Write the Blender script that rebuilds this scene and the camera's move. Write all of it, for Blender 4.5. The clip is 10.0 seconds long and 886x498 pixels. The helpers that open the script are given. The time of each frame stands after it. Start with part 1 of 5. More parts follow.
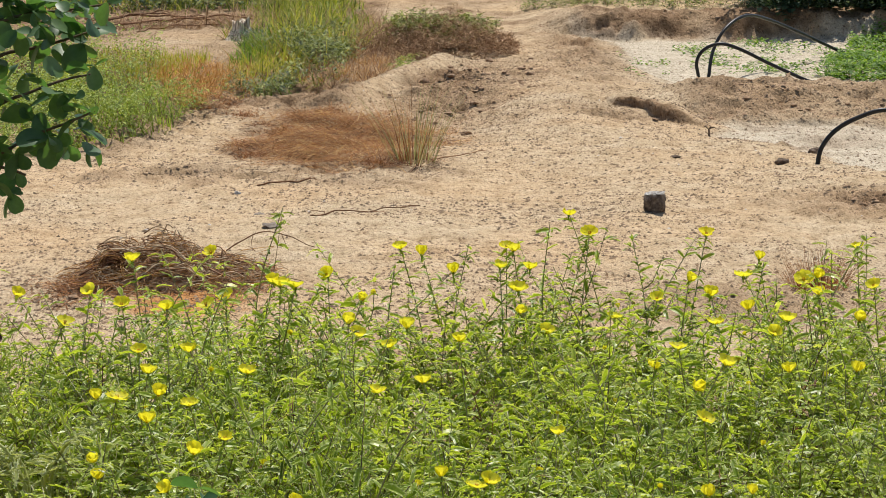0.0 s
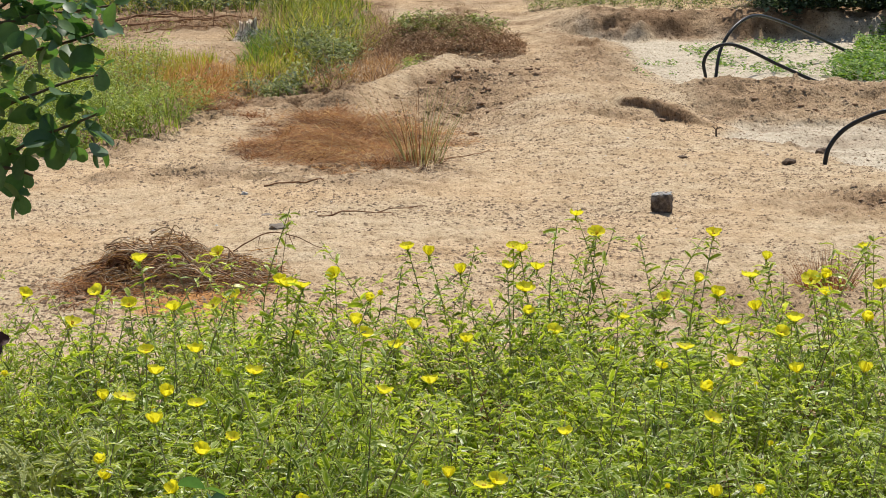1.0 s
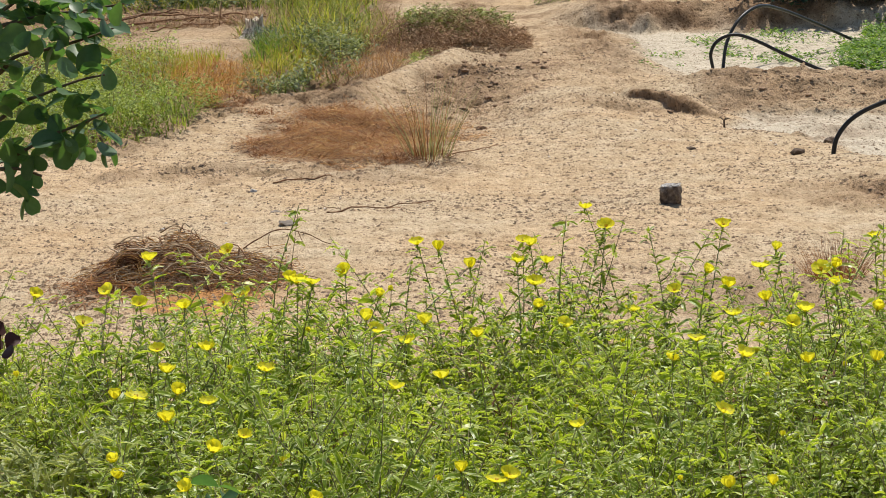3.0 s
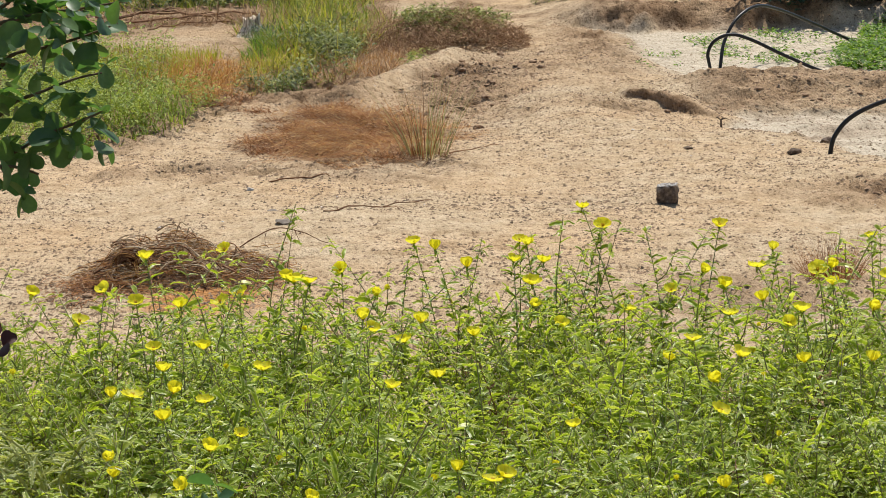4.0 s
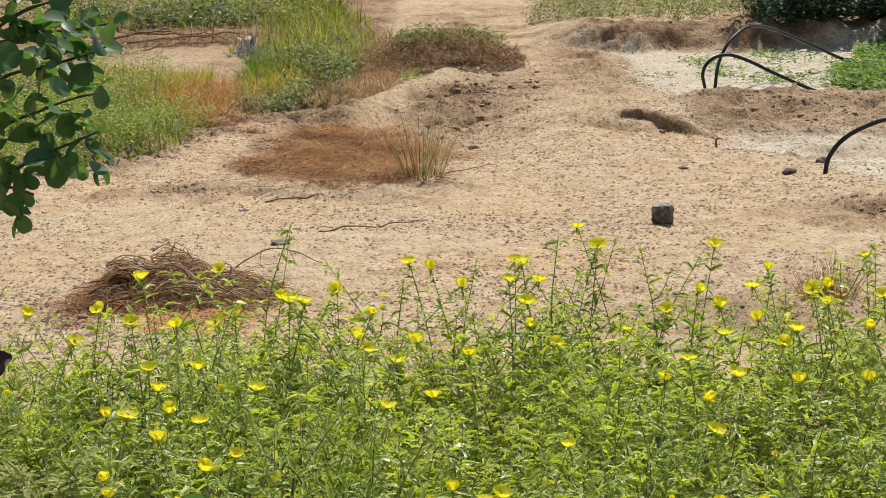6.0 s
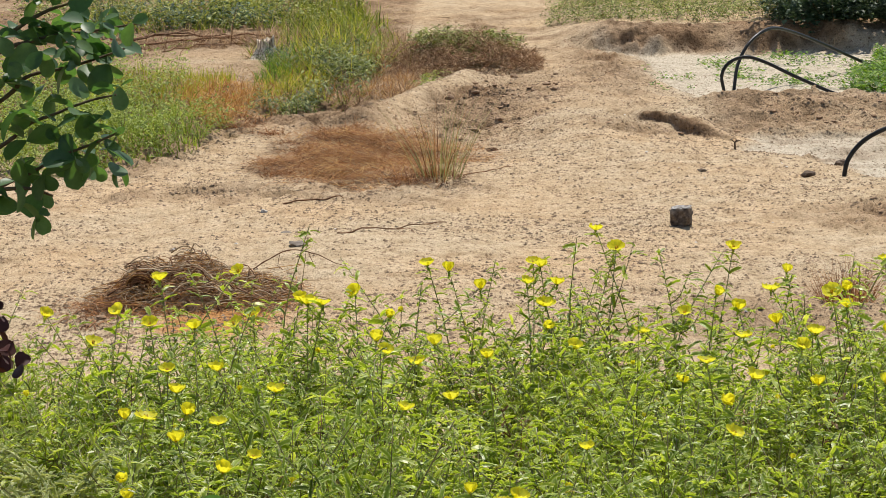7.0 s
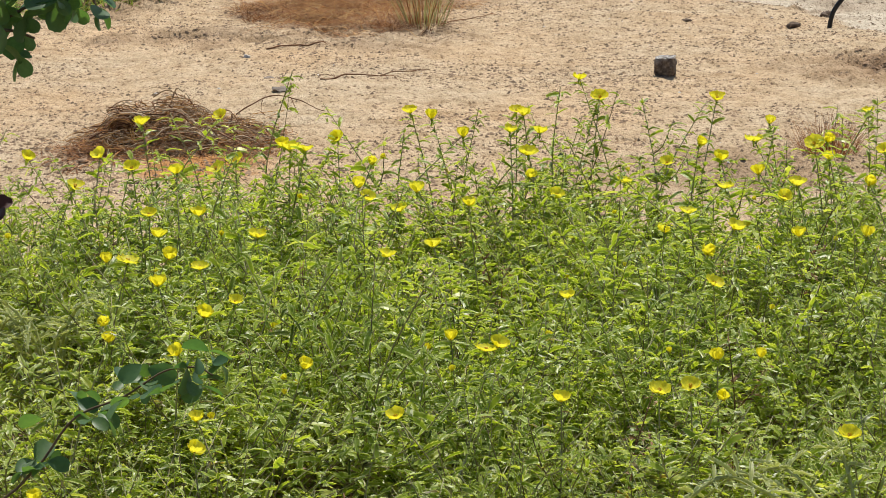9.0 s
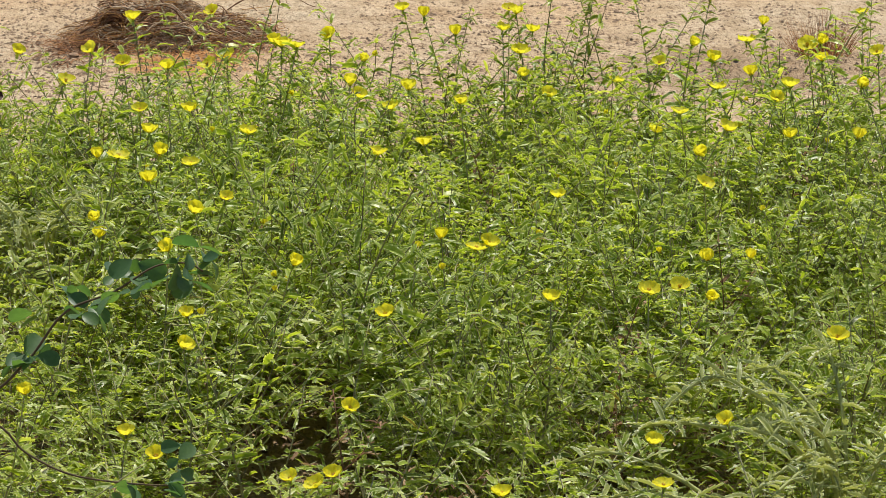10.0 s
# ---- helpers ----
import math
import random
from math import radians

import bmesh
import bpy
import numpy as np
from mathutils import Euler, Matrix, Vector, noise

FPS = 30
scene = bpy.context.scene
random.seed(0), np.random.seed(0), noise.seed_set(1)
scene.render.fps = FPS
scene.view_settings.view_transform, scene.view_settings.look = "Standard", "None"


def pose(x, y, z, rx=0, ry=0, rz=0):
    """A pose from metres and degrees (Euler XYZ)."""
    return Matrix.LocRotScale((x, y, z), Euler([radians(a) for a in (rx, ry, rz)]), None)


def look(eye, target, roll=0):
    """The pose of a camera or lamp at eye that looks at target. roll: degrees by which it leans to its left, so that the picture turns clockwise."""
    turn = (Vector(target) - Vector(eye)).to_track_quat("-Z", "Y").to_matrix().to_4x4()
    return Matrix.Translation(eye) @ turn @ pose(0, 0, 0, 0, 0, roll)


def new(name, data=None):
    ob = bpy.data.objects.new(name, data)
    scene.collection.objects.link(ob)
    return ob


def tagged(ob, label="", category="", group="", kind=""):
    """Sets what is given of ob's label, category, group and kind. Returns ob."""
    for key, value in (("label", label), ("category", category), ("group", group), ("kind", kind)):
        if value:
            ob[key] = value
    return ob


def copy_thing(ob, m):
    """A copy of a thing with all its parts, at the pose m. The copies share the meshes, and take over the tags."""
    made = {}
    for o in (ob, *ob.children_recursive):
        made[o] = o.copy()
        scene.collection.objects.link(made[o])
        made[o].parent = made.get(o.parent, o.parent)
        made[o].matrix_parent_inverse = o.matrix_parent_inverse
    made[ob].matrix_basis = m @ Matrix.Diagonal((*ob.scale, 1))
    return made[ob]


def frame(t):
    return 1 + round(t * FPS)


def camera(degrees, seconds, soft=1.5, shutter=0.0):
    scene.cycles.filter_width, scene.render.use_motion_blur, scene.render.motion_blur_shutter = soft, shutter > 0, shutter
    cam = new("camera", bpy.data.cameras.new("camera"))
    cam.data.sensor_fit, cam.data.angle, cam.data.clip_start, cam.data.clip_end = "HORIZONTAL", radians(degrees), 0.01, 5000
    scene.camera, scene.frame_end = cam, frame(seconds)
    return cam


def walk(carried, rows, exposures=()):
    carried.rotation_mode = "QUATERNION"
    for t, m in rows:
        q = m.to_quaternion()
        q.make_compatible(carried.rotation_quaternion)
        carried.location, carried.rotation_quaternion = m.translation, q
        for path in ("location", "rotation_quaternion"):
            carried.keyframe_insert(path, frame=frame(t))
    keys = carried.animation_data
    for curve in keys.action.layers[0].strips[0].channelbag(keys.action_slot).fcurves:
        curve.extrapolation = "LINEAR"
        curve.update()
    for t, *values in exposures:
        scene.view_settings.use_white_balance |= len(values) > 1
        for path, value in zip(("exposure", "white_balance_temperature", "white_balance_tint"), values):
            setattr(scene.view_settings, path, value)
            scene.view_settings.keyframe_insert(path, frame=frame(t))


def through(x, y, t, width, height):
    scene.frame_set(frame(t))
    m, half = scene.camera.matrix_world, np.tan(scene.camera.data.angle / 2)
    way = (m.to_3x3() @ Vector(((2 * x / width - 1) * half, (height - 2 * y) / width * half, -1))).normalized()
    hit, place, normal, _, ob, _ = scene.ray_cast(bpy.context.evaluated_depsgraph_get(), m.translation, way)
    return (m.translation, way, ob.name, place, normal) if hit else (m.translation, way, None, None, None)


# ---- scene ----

# ---- camera: hand-held on the spot, tilting down at the end ----
cam = camera(22.0, 10.0, soft=0.6)
EYE = (0.0, 0.0, 1.55)
ROWS = [  # seconds, yaw, pitch, roll
    (0.0, 0.0, -10.0, 0.0), (0.5, 0.04, -9.961, 0.027), (1.0, 0.182, -9.986, -0.066), (1.5, 0.214, -9.958, -0.377),
    (2.0, 0.353, -9.965, -0.641), (2.5, 0.387, -10.106, -0.949), (2.7, 0.42, -10.11, -0.95), (3.8, 0.345, -10.15, -0.75),
    (4.0, 0.342, -10.142, -0.744), (4.5, 0.253, -10.058, -0.734), (5.0, 0.196, -9.943, -0.763), (5.2, 0.112, -9.733, -0.82),
    (6.3, 0.341, -9.634, -0.70), (6.5, 0.504, -9.669, -0.706), (7.0, 0.681, -9.583, -0.73), (7.5, 0.768, -9.522, -0.97),
    (8.0, 0.698, -9.545, -1.053), (8.5, 0.59, -10.107, -0.47), (8.6, 0.545, -10.402, -0.36), (8.8, 0.42, -11.69, -0.16),
    (9.0, 0.253, -13.415, 0.003), (9.2, 0.11, -14.906, 0.2), (9.4, 0.045, -15.87, 0.37), (9.5, 0.032, -16.055, 0.42),
    (10.0, -0.003, -15.974, 0.607),
]
walk(cam, [(t, pose(*EYE, 0, 0, yaw) @ pose(0, 0, 0, 90 + pitch, 0, 0) @ pose(0, 0, 0, 0, 0, roll)) for t, yaw, pitch, roll in ROWS])

# ---- light: high sun ahead of the camera, clear sky ----
SUN_UP, SUN_TURN, SUN_POWER, SKY_POWER = 64.0, 12.0, 4.5, 0.088
world = bpy.data.worlds.new("sky")
scene.world = world
world.use_nodes = True
sky = world.node_tree.nodes.new("ShaderNodeTexSky")
sky.sky_type, sky.sun_disc = "NISHITA", False
sky.sun_elevation, sky.sun_rotation = radians(SUN_UP), radians(SUN_TURN)
world.node_tree.links.new(sky.outputs[0], world.node_tree.nodes["Background"].inputs[0])
world.node_tree.nodes["Background"].inputs[1].default_value = SKY_POWER
sun = new("sun", bpy.data.lights.new("sun", "SUN"))
sun.data.energy, sun.data.angle, sun.data.color = SUN_POWER, radians(0.5), (1.0, 0.95, 0.87)
sun_way = Vector((math.sin(radians(SUN_TURN)) * math.cos(radians(SUN_UP)), math.cos(radians(SUN_TURN)) * math.cos(radians(SUN_UP)), math.sin(radians(SUN_UP))))
sun.matrix_world = look(sun_way * 40, (0, 0, 0))
scene.view_settings.exposure = 0.22


# ---- materials ----
def material(name):
    m = bpy.data.materials.new(name)
    m.use_nodes = True
    return m, m.node_tree.nodes, m.node_tree.links, m.node_tree.nodes["Principled BSDF"]


def ramp(nodes, links, source, stops):
    r = nodes.new("ShaderNodeValToRGB")
    e = r.color_ramp.elements
    while len(e) < len(stops):
        e.new(0.5)
    for k, (p, c) in zip(e, stops):
        k.position, k.color = p, (*c, 1)
    links.new(source, r.inputs[0])
    return r.outputs[0]


def noise_tex(nodes, links, scale, detail=4, rough=0.6, coords="Object", stretch=None):
    tc = nodes.new("ShaderNodeTexCoord")
    n = nodes.new("ShaderNodeTexNoise")
    n.inputs["Scale"].default_value, n.inputs["Detail"].default_value, n.inputs["Roughness"].default_value = scale, detail, rough
    out = tc.outputs[coords]
    if stretch:
        mp = nodes.new("ShaderNodeMapping")
        mp.inputs["Scale"].default_value = stretch
        links.new(out, mp.inputs[0])
        out = mp.outputs[0]
    links.new(out, n.inputs["Vector"])
    return n.outputs["Fac"]


def mixed(nodes, links, fac, a, b, kind="MIX"):
    m = nodes.new("ShaderNodeMix")
    m.data_type, m.blend_type = "RGBA", kind
    for sock, v in ((m.inputs[0], fac), (m.inputs[6], a), (m.inputs[7], b)):
        if isinstance(v, (int, float)):
            sock.default_value = v
        elif isinstance(v, tuple):
            sock.default_value = (*v, 1)
        else:
            links.new(v, sock)
    return m.outputs[2]


def bumped(nodes, links, bsdf, heights):
    last = None
    for source, strength, dist in heights:
        b = nodes.new("ShaderNodeBump")
        b.inputs["Strength"].default_value, b.inputs["Distance"].default_value = strength, dist
        links.new(source, b.inputs["Height"])
        if last:
            links.new(last, b.inputs["Normal"])
        last = b.outputs[0]
    links.new(last, bsdf.inputs["Normal"])


def rough_stuff(name, stops, scale=30, rough=0.9, bump=0.4, dist=0.004, stretch=None, per_object=0.25):
    """Matt mineral or woody surface: a ramp over noise, varied from object to object and island to island, with relief."""
    m, nodes, links, p = material(name)
    n = noise_tex(nodes, links, scale, 6, 0.65, stretch=stretch)
    col = ramp(nodes, links, n, stops)
    info, geo = nodes.new("ShaderNodeObjectInfo"), nodes.new("ShaderNodeNewGeometry")
    add = nodes.new("ShaderNodeMath")
    add.operation = "ADD"
    links.new(info.outputs["Random"], add.inputs[0])
    links.new(geo.outputs["Random Per Island"], add.inputs[1])
    fr = nodes.new("ShaderNodeMath")
    fr.operation = "FRACT"
    links.new(add.outputs[0], fr.inputs[0])
    hi = 1 - per_object
    tint = ramp(nodes, links, fr.outputs[0], [(0.0, (hi, hi, hi)), (1.0, (1, 1, 1))])
    links.new(mixed(nodes, links, 1.0, col, tint, "MULTIPLY"), p.inputs["Base Color"])
    p.inputs["Roughness"].default_value = rough
    p.inputs["Specular IOR Level"].default_value = 0.25
    bumped(nodes, links, p, [(n, bump, dist)])
    return m


def leafy(name, stops, through=0.4, rough=0.5, glow=(1.25, 1.2, 0.6), grain=60, spec=0.15, own=0.8, rim=None):
    """Leaf, petal or blade: colour from the island and the object, light passing through it."""
    m, nodes, links, p = material(name)
    info, geo = nodes.new("ShaderNodeObjectInfo"), nodes.new("ShaderNodeNewGeometry")
    half = nodes.new("ShaderNodeMix")
    half.data_type = "FLOAT"
    half.inputs[0].default_value = own
    links.new(info.outputs["Random"], half.inputs[2])
    links.new(geo.outputs["Random Per Island"], half.inputs[3])
    col = ramp(nodes, links, half.outputs[0], stops)
    n = noise_tex(nodes, links, grain, 3, 0.6)
    grainy = ramp(nodes, links, n, [(0.3, (0.78, 0.8, 0.76)), (0.7, (1.1, 1.08, 1.05))])
    col = mixed(nodes, links, 1.0, col, grainy, "MULTIPLY")
    if rim:
        at = nodes.new("ShaderNodeAttribute")
        at.attribute_name = "rim"
        pale = ramp(nodes, links, at.outputs["Fac"], [(0.5, (0, 0, 0)), (0.95, (1, 1, 1))])
        col = mixed(nodes, links, pale, col, rim)
    links.new(col, p.inputs["Base Color"])
    p.inputs["Roughness"].default_value, p.inputs["Specular IOR Level"].default_value = rough, spec
    t = nodes.new("ShaderNodeBsdfTranslucent")
    links.new(mixed(nodes, links, 1.0, col, glow, "MULTIPLY"), t.inputs[0])
    mix = nodes.new("ShaderNodeMixShader")
    mix.inputs[0].default_value = through
    links.new(p.outputs[0], mix.inputs[1])
    links.new(t.outputs[0], mix.inputs[2])
    links.new(mix.outputs[0], nodes["Material Output"].inputs["Surface"])
    bumped(nodes, links, p, [(n, 0.25, 0.001)])
    return m


def soil_material():
    """Sandy earth: pale silt in the basins, brown for crumbly soil and painted shade, and an orange patch, as the
    ground's soil map tells.
    """
    m, nodes, links, p = material("sandy_soil")
    big = noise_tex(nodes, links, 0.9, 5, 0.6)
    mid = noise_tex(nodes, links, 9, 6, 0.65)
    fine = noise_tex(nodes, links, 70, 5, 0.7)
    grit = noise_tex(nodes, links, 48, 4, 0.6, stretch=(1, 0.5, 1))
    sand = ramp(nodes, links, mid, [(0.28, (0.37, 0.265, 0.155)), (0.45, (0.50, 0.38, 0.24)), (0.72, (0.63, 0.505, 0.345))])
    red = ramp(nodes, links, big, [(0.4, (1, 1, 1)), (0.7, (1.02, 0.93, 0.84))])
    sand = mixed(nodes, links, 1.0, sand, red, "MULTIPLY")
    silt = ramp(nodes, links, mid, [(0.3, (0.43, 0.36, 0.26)), (0.5, (0.57, 0.49, 0.37)), (0.75, (0.68, 0.60, 0.47))])
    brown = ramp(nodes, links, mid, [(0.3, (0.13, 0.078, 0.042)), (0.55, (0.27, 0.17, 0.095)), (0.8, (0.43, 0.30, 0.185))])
    orange = ramp(nodes, links, mid, [(0.3, (0.42, 0.20, 0.07)), (0.7, (0.55, 0.29, 0.11))])
    at = nodes.new("ShaderNodeAttribute")
    at.attribute_name = "soil"
    sep = nodes.new("ShaderNodeSeparateColor")
    links.new(at.outputs["Color"], sep.inputs[0])
    col = mixed(nodes, links, sep.outputs[0], sand, silt)
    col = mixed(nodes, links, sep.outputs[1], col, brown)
    col = mixed(nodes, links, sep.outputs[2], col, orange)
    # dark flecks painted as the small shadows of crumbs and dents
    crumb_shade = ramp(nodes, links, grit, [(0.34, (0.30, 0.22, 0.17)), (0.42, (0.95, 0.95, 0.95)), (0.62, (1.05, 1.05, 1.05))])
    col = mixed(nodes, links, 0.8, col, crumb_shade, "MULTIPLY")
    dust = ramp(nodes, links, fine, [(0.3, (0.68, 0.66, 0.63)), (0.5, (1.0, 1.0, 1.0)), (0.7, (1.14, 1.14, 1.14))])
    col = mixed(nodes, links, 1.0, col, dust, "MULTIPLY")
    links.new(col, p.inputs["Base Color"])
    p.inputs["Roughness"].default_value, p.inputs["Specular IOR Level"].default_value = 0.95, 0.1
    bumped(nodes, links, p, [(mid, 0.45, 0.028), (grit, 0.85, 0.028), (fine, 0.8, 0.009)])
    return m


SOIL = soil_material()
GRIT = rough_stuff("sandy_grit", [(0.3, (0.20, 0.13, 0.08)), (0.6, (0.36, 0.25, 0.16)), (0.8, (0.54, 0.42, 0.28))], 9, per_object=0.6)
DARK_CLOD = rough_stuff("dark_earth_clod", [(0.3, (0.06, 0.04, 0.028)), (0.7, (0.2, 0.14, 0.095))], 60, bump=0.8)
BROWN_CLOD = rough_stuff("brown_earth_clod", [(0.3, (0.22, 0.135, 0.078)), (0.7, (0.46, 0.31, 0.19))], 50, bump=0.8)
STONE = rough_stuff("grey_stone", [(0.3, (0.14, 0.115, 0.09)), (0.7, (0.34, 0.285, 0.23))], 40)
PALE_STONE = rough_stuff("pale_stone", [(0.3, (0.45, 0.42, 0.38)), (0.7, (0.75, 0.72, 0.68))], 40)
BLOCK = rough_stuff("sooty_block", [(0.3, (0.045, 0.033, 0.026)), (0.5, (0.15, 0.115, 0.088)), (0.7, (0.34, 0.28, 0.215))], 45, bump=1.0)
MORTAR = rough_stuff("ashy_mortar", [(0.3, (0.25, 0.23, 0.21)), (0.6, (0.6, 0.57, 0.53))], 60, bump=0.8)
DEAD_WOOD = rough_stuff("grey_dead_wood", [(0.40, (0.10, 0.07, 0.045)), (0.49, (0.52, 0.42, 0.31)), (0.58, (0.86, 0.77, 0.62))], 26, stretch=(3, 3, 0.4))
TWIG = rough_stuff("dry_twig", [(0.3, (0.16, 0.072, 0.036)), (0.55, (0.37, 0.20, 0.105)), (0.8, (0.60, 0.42, 0.27))], 30, per_object=0.65)
STRAW = leafy("dry_straw", [(0.0, (0.11, 0.04, 0.017)), (0.4, (0.27, 0.115, 0.045)), (0.8, (0.52, 0.27, 0.115)), (1.0, (0.80, 0.56, 0.32))], 0.25, 0.8, (1.1, 1.0, 0.8))
ORANGE_STRAW = leafy("orange_straw", [(0.0, (0.30, 0.135, 0.04)), (0.5, (0.54, 0.29, 0.095)), (0.8, (0.66, 0.43, 0.18)), (1.0, (0.82, 0.64, 0.38))], 0.25, 0.8, (1.1, 1.0, 0.8))
DARK_STRAW = leafy("dark_matted_straw", [(0.0, (0.05, 0.022, 0.012)), (0.6, (0.16, 0.075, 0.035)), (1.0, (0.34, 0.18, 0.085))], 0.2, 0.85, (1.1, 1.0, 0.8))
# pale stalks: bleached ones, and sunlit strands painted by a lighter colour
BLEACHED_SUNLIT = leafy("bleached_sunlit_stalk", [(0.0, (0.36, 0.25, 0.15)), (0.5, (0.56, 0.43, 0.29)), (1.0, (0.78, 0.66, 0.5))], 0.15, 0.8, (1.1, 1.0, 0.8))
DEAD_BRUSH = leafy("dead_brown_brush", [(0.0, (0.10, 0.055, 0.033)), (0.5, (0.33, 0.205, 0.12)), (1.0, (0.66, 0.49, 0.32))], 0.25, 0.85, (1.1, 1.0, 0.8))
LEAF = leafy("silky_green_leaf", [(0.0, (0.30, 0.19, 0.07)), (0.07, (0.085, 0.12, 0.02)), (0.3, (0.215, 0.305, 0.036)), (0.7, (0.375, 0.475, 0.064)), (1.0, (0.64, 0.67, 0.23))], 0.5, 0.40, (1.38, 1.36, 0.42), spec=0.45, own=0.65, rim=(0.84, 0.86, 0.46))
GREY_LEAF = leafy("grey_green_leaf", [(0.0, (0.20, 0.25, 0.09)), (0.5, (0.46, 0.50, 0.19)), (1.0, (0.74, 0.74, 0.42))], 0.38, 0.45, (1.3, 1.25, 0.65), spec=0.5, rim=(0.88, 0.89, 0.60))
STEM = leafy("downy_stem", [(0.0, (0.16, 0.12, 0.06)), (0.5, (0.34, 0.31, 0.15)), (1.0, (0.68, 0.64, 0.42))], 0.15, 0.5, (1.1, 1.1, 0.6))
PETAL = leafy("yellow_petal", [(0.0, (0.88, 0.76, 0.02)), (0.5, (0.91, 0.83, 0.05)), (1.0, (0.92, 0.88, 0.14))], 0.55, 0.5, (1.05, 1.05, 0.7), 200, 0.25)
ANTHER = leafy("orange_anther", [(0.0, (0.6, 0.34, 0.02)), (1.0, (0.72, 0.45, 0.03))], 0.2, 0.6)
BROAD_LEAF = leafy("glossy_dark_leaf", [(0.0, (0.022, 0.055, 0.042)), (0.5, (0.065, 0.135, 0.068)), (1.0, (0.18, 0.28, 0.10))], 0.40, 0.42, (1.8, 1.95, 0.6), 80, 0.32)
RED_LEAF = leafy("withered_maroon_leaf", [(0.0, (0.03, 0.012, 0.01)), (1.0, (0.10, 0.035, 0.025))], 0.12, 0.5, (1.3, 0.9, 0.8))
BARK = rough_stuff("young_bark", [(0.3, (0.09, 0.065, 0.035)), (0.7, (0.2, 0.155, 0.085))], 60)
GRASS = leafy("green_grass", [(0.0, (0.03, 0.055, 0.01)), (0.4, (0.17, 0.23, 0.035)), (0.8, (0.38, 0.40, 0.085)), (1.0, (0.66, 0.57, 0.24))], 0.4, 0.55, (1.3, 1.25, 0.5))
CLUMP = leafy("grey_green_blades", [(0.0, (0.15, 0.17, 0.075)), (0.5, (0.37, 0.38, 0.19)), (1.0, (0.68, 0.62, 0.39))], 0.35, 0.6, (1.2, 1.15, 0.6))
LIME_GRASS = leafy("yellowing_grass", [(0.0, (0.17, 0.22, 0.03)), (0.5, (0.42, 0.44, 0.07)), (1.0, (0.70, 0.60, 0.18))], 0.4, 0.6, (1.2, 1.15, 0.5))
SCRUB_LEAF = leafy("dull_scrub_leaf", [(0.0, (0.03, 0.045, 0.012)), (0.5, (0.18, 0.215, 0.05)), (1.0, (0.52, 0.54, 0.22))], 0.3, 0.6, (1.2, 1.2, 0.6))
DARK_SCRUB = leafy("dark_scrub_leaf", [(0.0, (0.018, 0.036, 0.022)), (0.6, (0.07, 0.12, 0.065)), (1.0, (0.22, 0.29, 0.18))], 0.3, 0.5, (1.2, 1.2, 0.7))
WEED_LEAF = leafy("broad_weed_leaf", [(0.0, (0.03, 0.05, 0.014)), (0.45, (0.11, 0.155, 0.04)), (0.75, (0.26, 0.30, 0.09)), (1.0, (0.50, 0.52, 0.22))], 0.38, 0.5, (1.25, 1.2, 0.55), spec=0.3)
MEADOW_LEAF = leafy("soft_green_leaf", [(0.0, (0.06, 0.10, 0.018)), (0.5, (0.22, 0.30, 0.055)), (1.0, (0.50, 0.57, 0.18))], 0.4, 0.5, (1.3, 1.25, 0.5))
CREEPER_LEAF = leafy("bright_creeper_leaf", [(0.0, (0.03, 0.08, 0.012)), (0.5, (0.13, 0.25, 0.03)), (1.0, (0.32, 0.44, 0.09))], 0.4, 0.5, (1.3, 1.3, 0.5))
RUBBER = rough_stuff("black_hose", [(0.3, (0.012, 0.012, 0.012)), (0.7, (0.035, 0.034, 0.032))], 15, rough=0.38, bump=0.15, dist=0.001)


# ---- mesh building ----
rng = random.Random(7)


class Build:
    """Vertices and faces of one mesh."""

    def __init__(self):
        self.v, self.f, self.rim = [], [], []

    def add(self, verts, faces, rim=()):
        k = len(self.v)
        if rim:
            self.rim += [0.0] * (k - len(self.rim)) + list(rim)
        self.v.extend(verts)
        self.f.extend(tuple(i + k for i in f) for f in faces)

    def mesh(self, name, mat, smooth=True):
        me = bpy.data.meshes.new(name)
        me.from_pydata([tuple(p) for p in self.v], [], self.f)
        if smooth:
            me.polygons.foreach_set("use_smooth", [True] * len(me.polygons))
        me.materials.append(mat)
        me.update()
        if self.rim:
            at = me.attributes.new("rim", "FLOAT", "POINT")
            at.data.foreach_set("value", self.rim + [0.0] * (len(self.v) - len(self.rim)))
        return me


def part(name, me, parent, label="", at=None):
    ob = new(name, me)
    ob.parent = parent
    if at is not None:
        ob.matrix_local = at
    if label:
        ob["label"] = label
    return ob


def thing(name, label, category, at=None, data=None, group="", kind=""):
    ob = new(name, data)
    if at is not None:
        ob.matrix_world = at
    return tagged(ob, label, category, group, kind)


def spline(points, steps=8):
    """A smooth line through the points."""
    p = [Vector(q) for q in points]
    p = [2 * p[0] - p[1]] + p + [2 * p[-1] - p[-2]]
    out = []
    for i in range(1, len(p) - 2):
        a, b, c, d = p[i - 1:i + 3]
        for k in range(steps):
            t = k / steps
            out.append(0.5 * (2 * b + (c - a) * t + (2 * a - 5 * b + 4 * c - d) * t * t + (3 * b - a - 3 * c + d) * t ** 3))
    return out + [p[-2]]


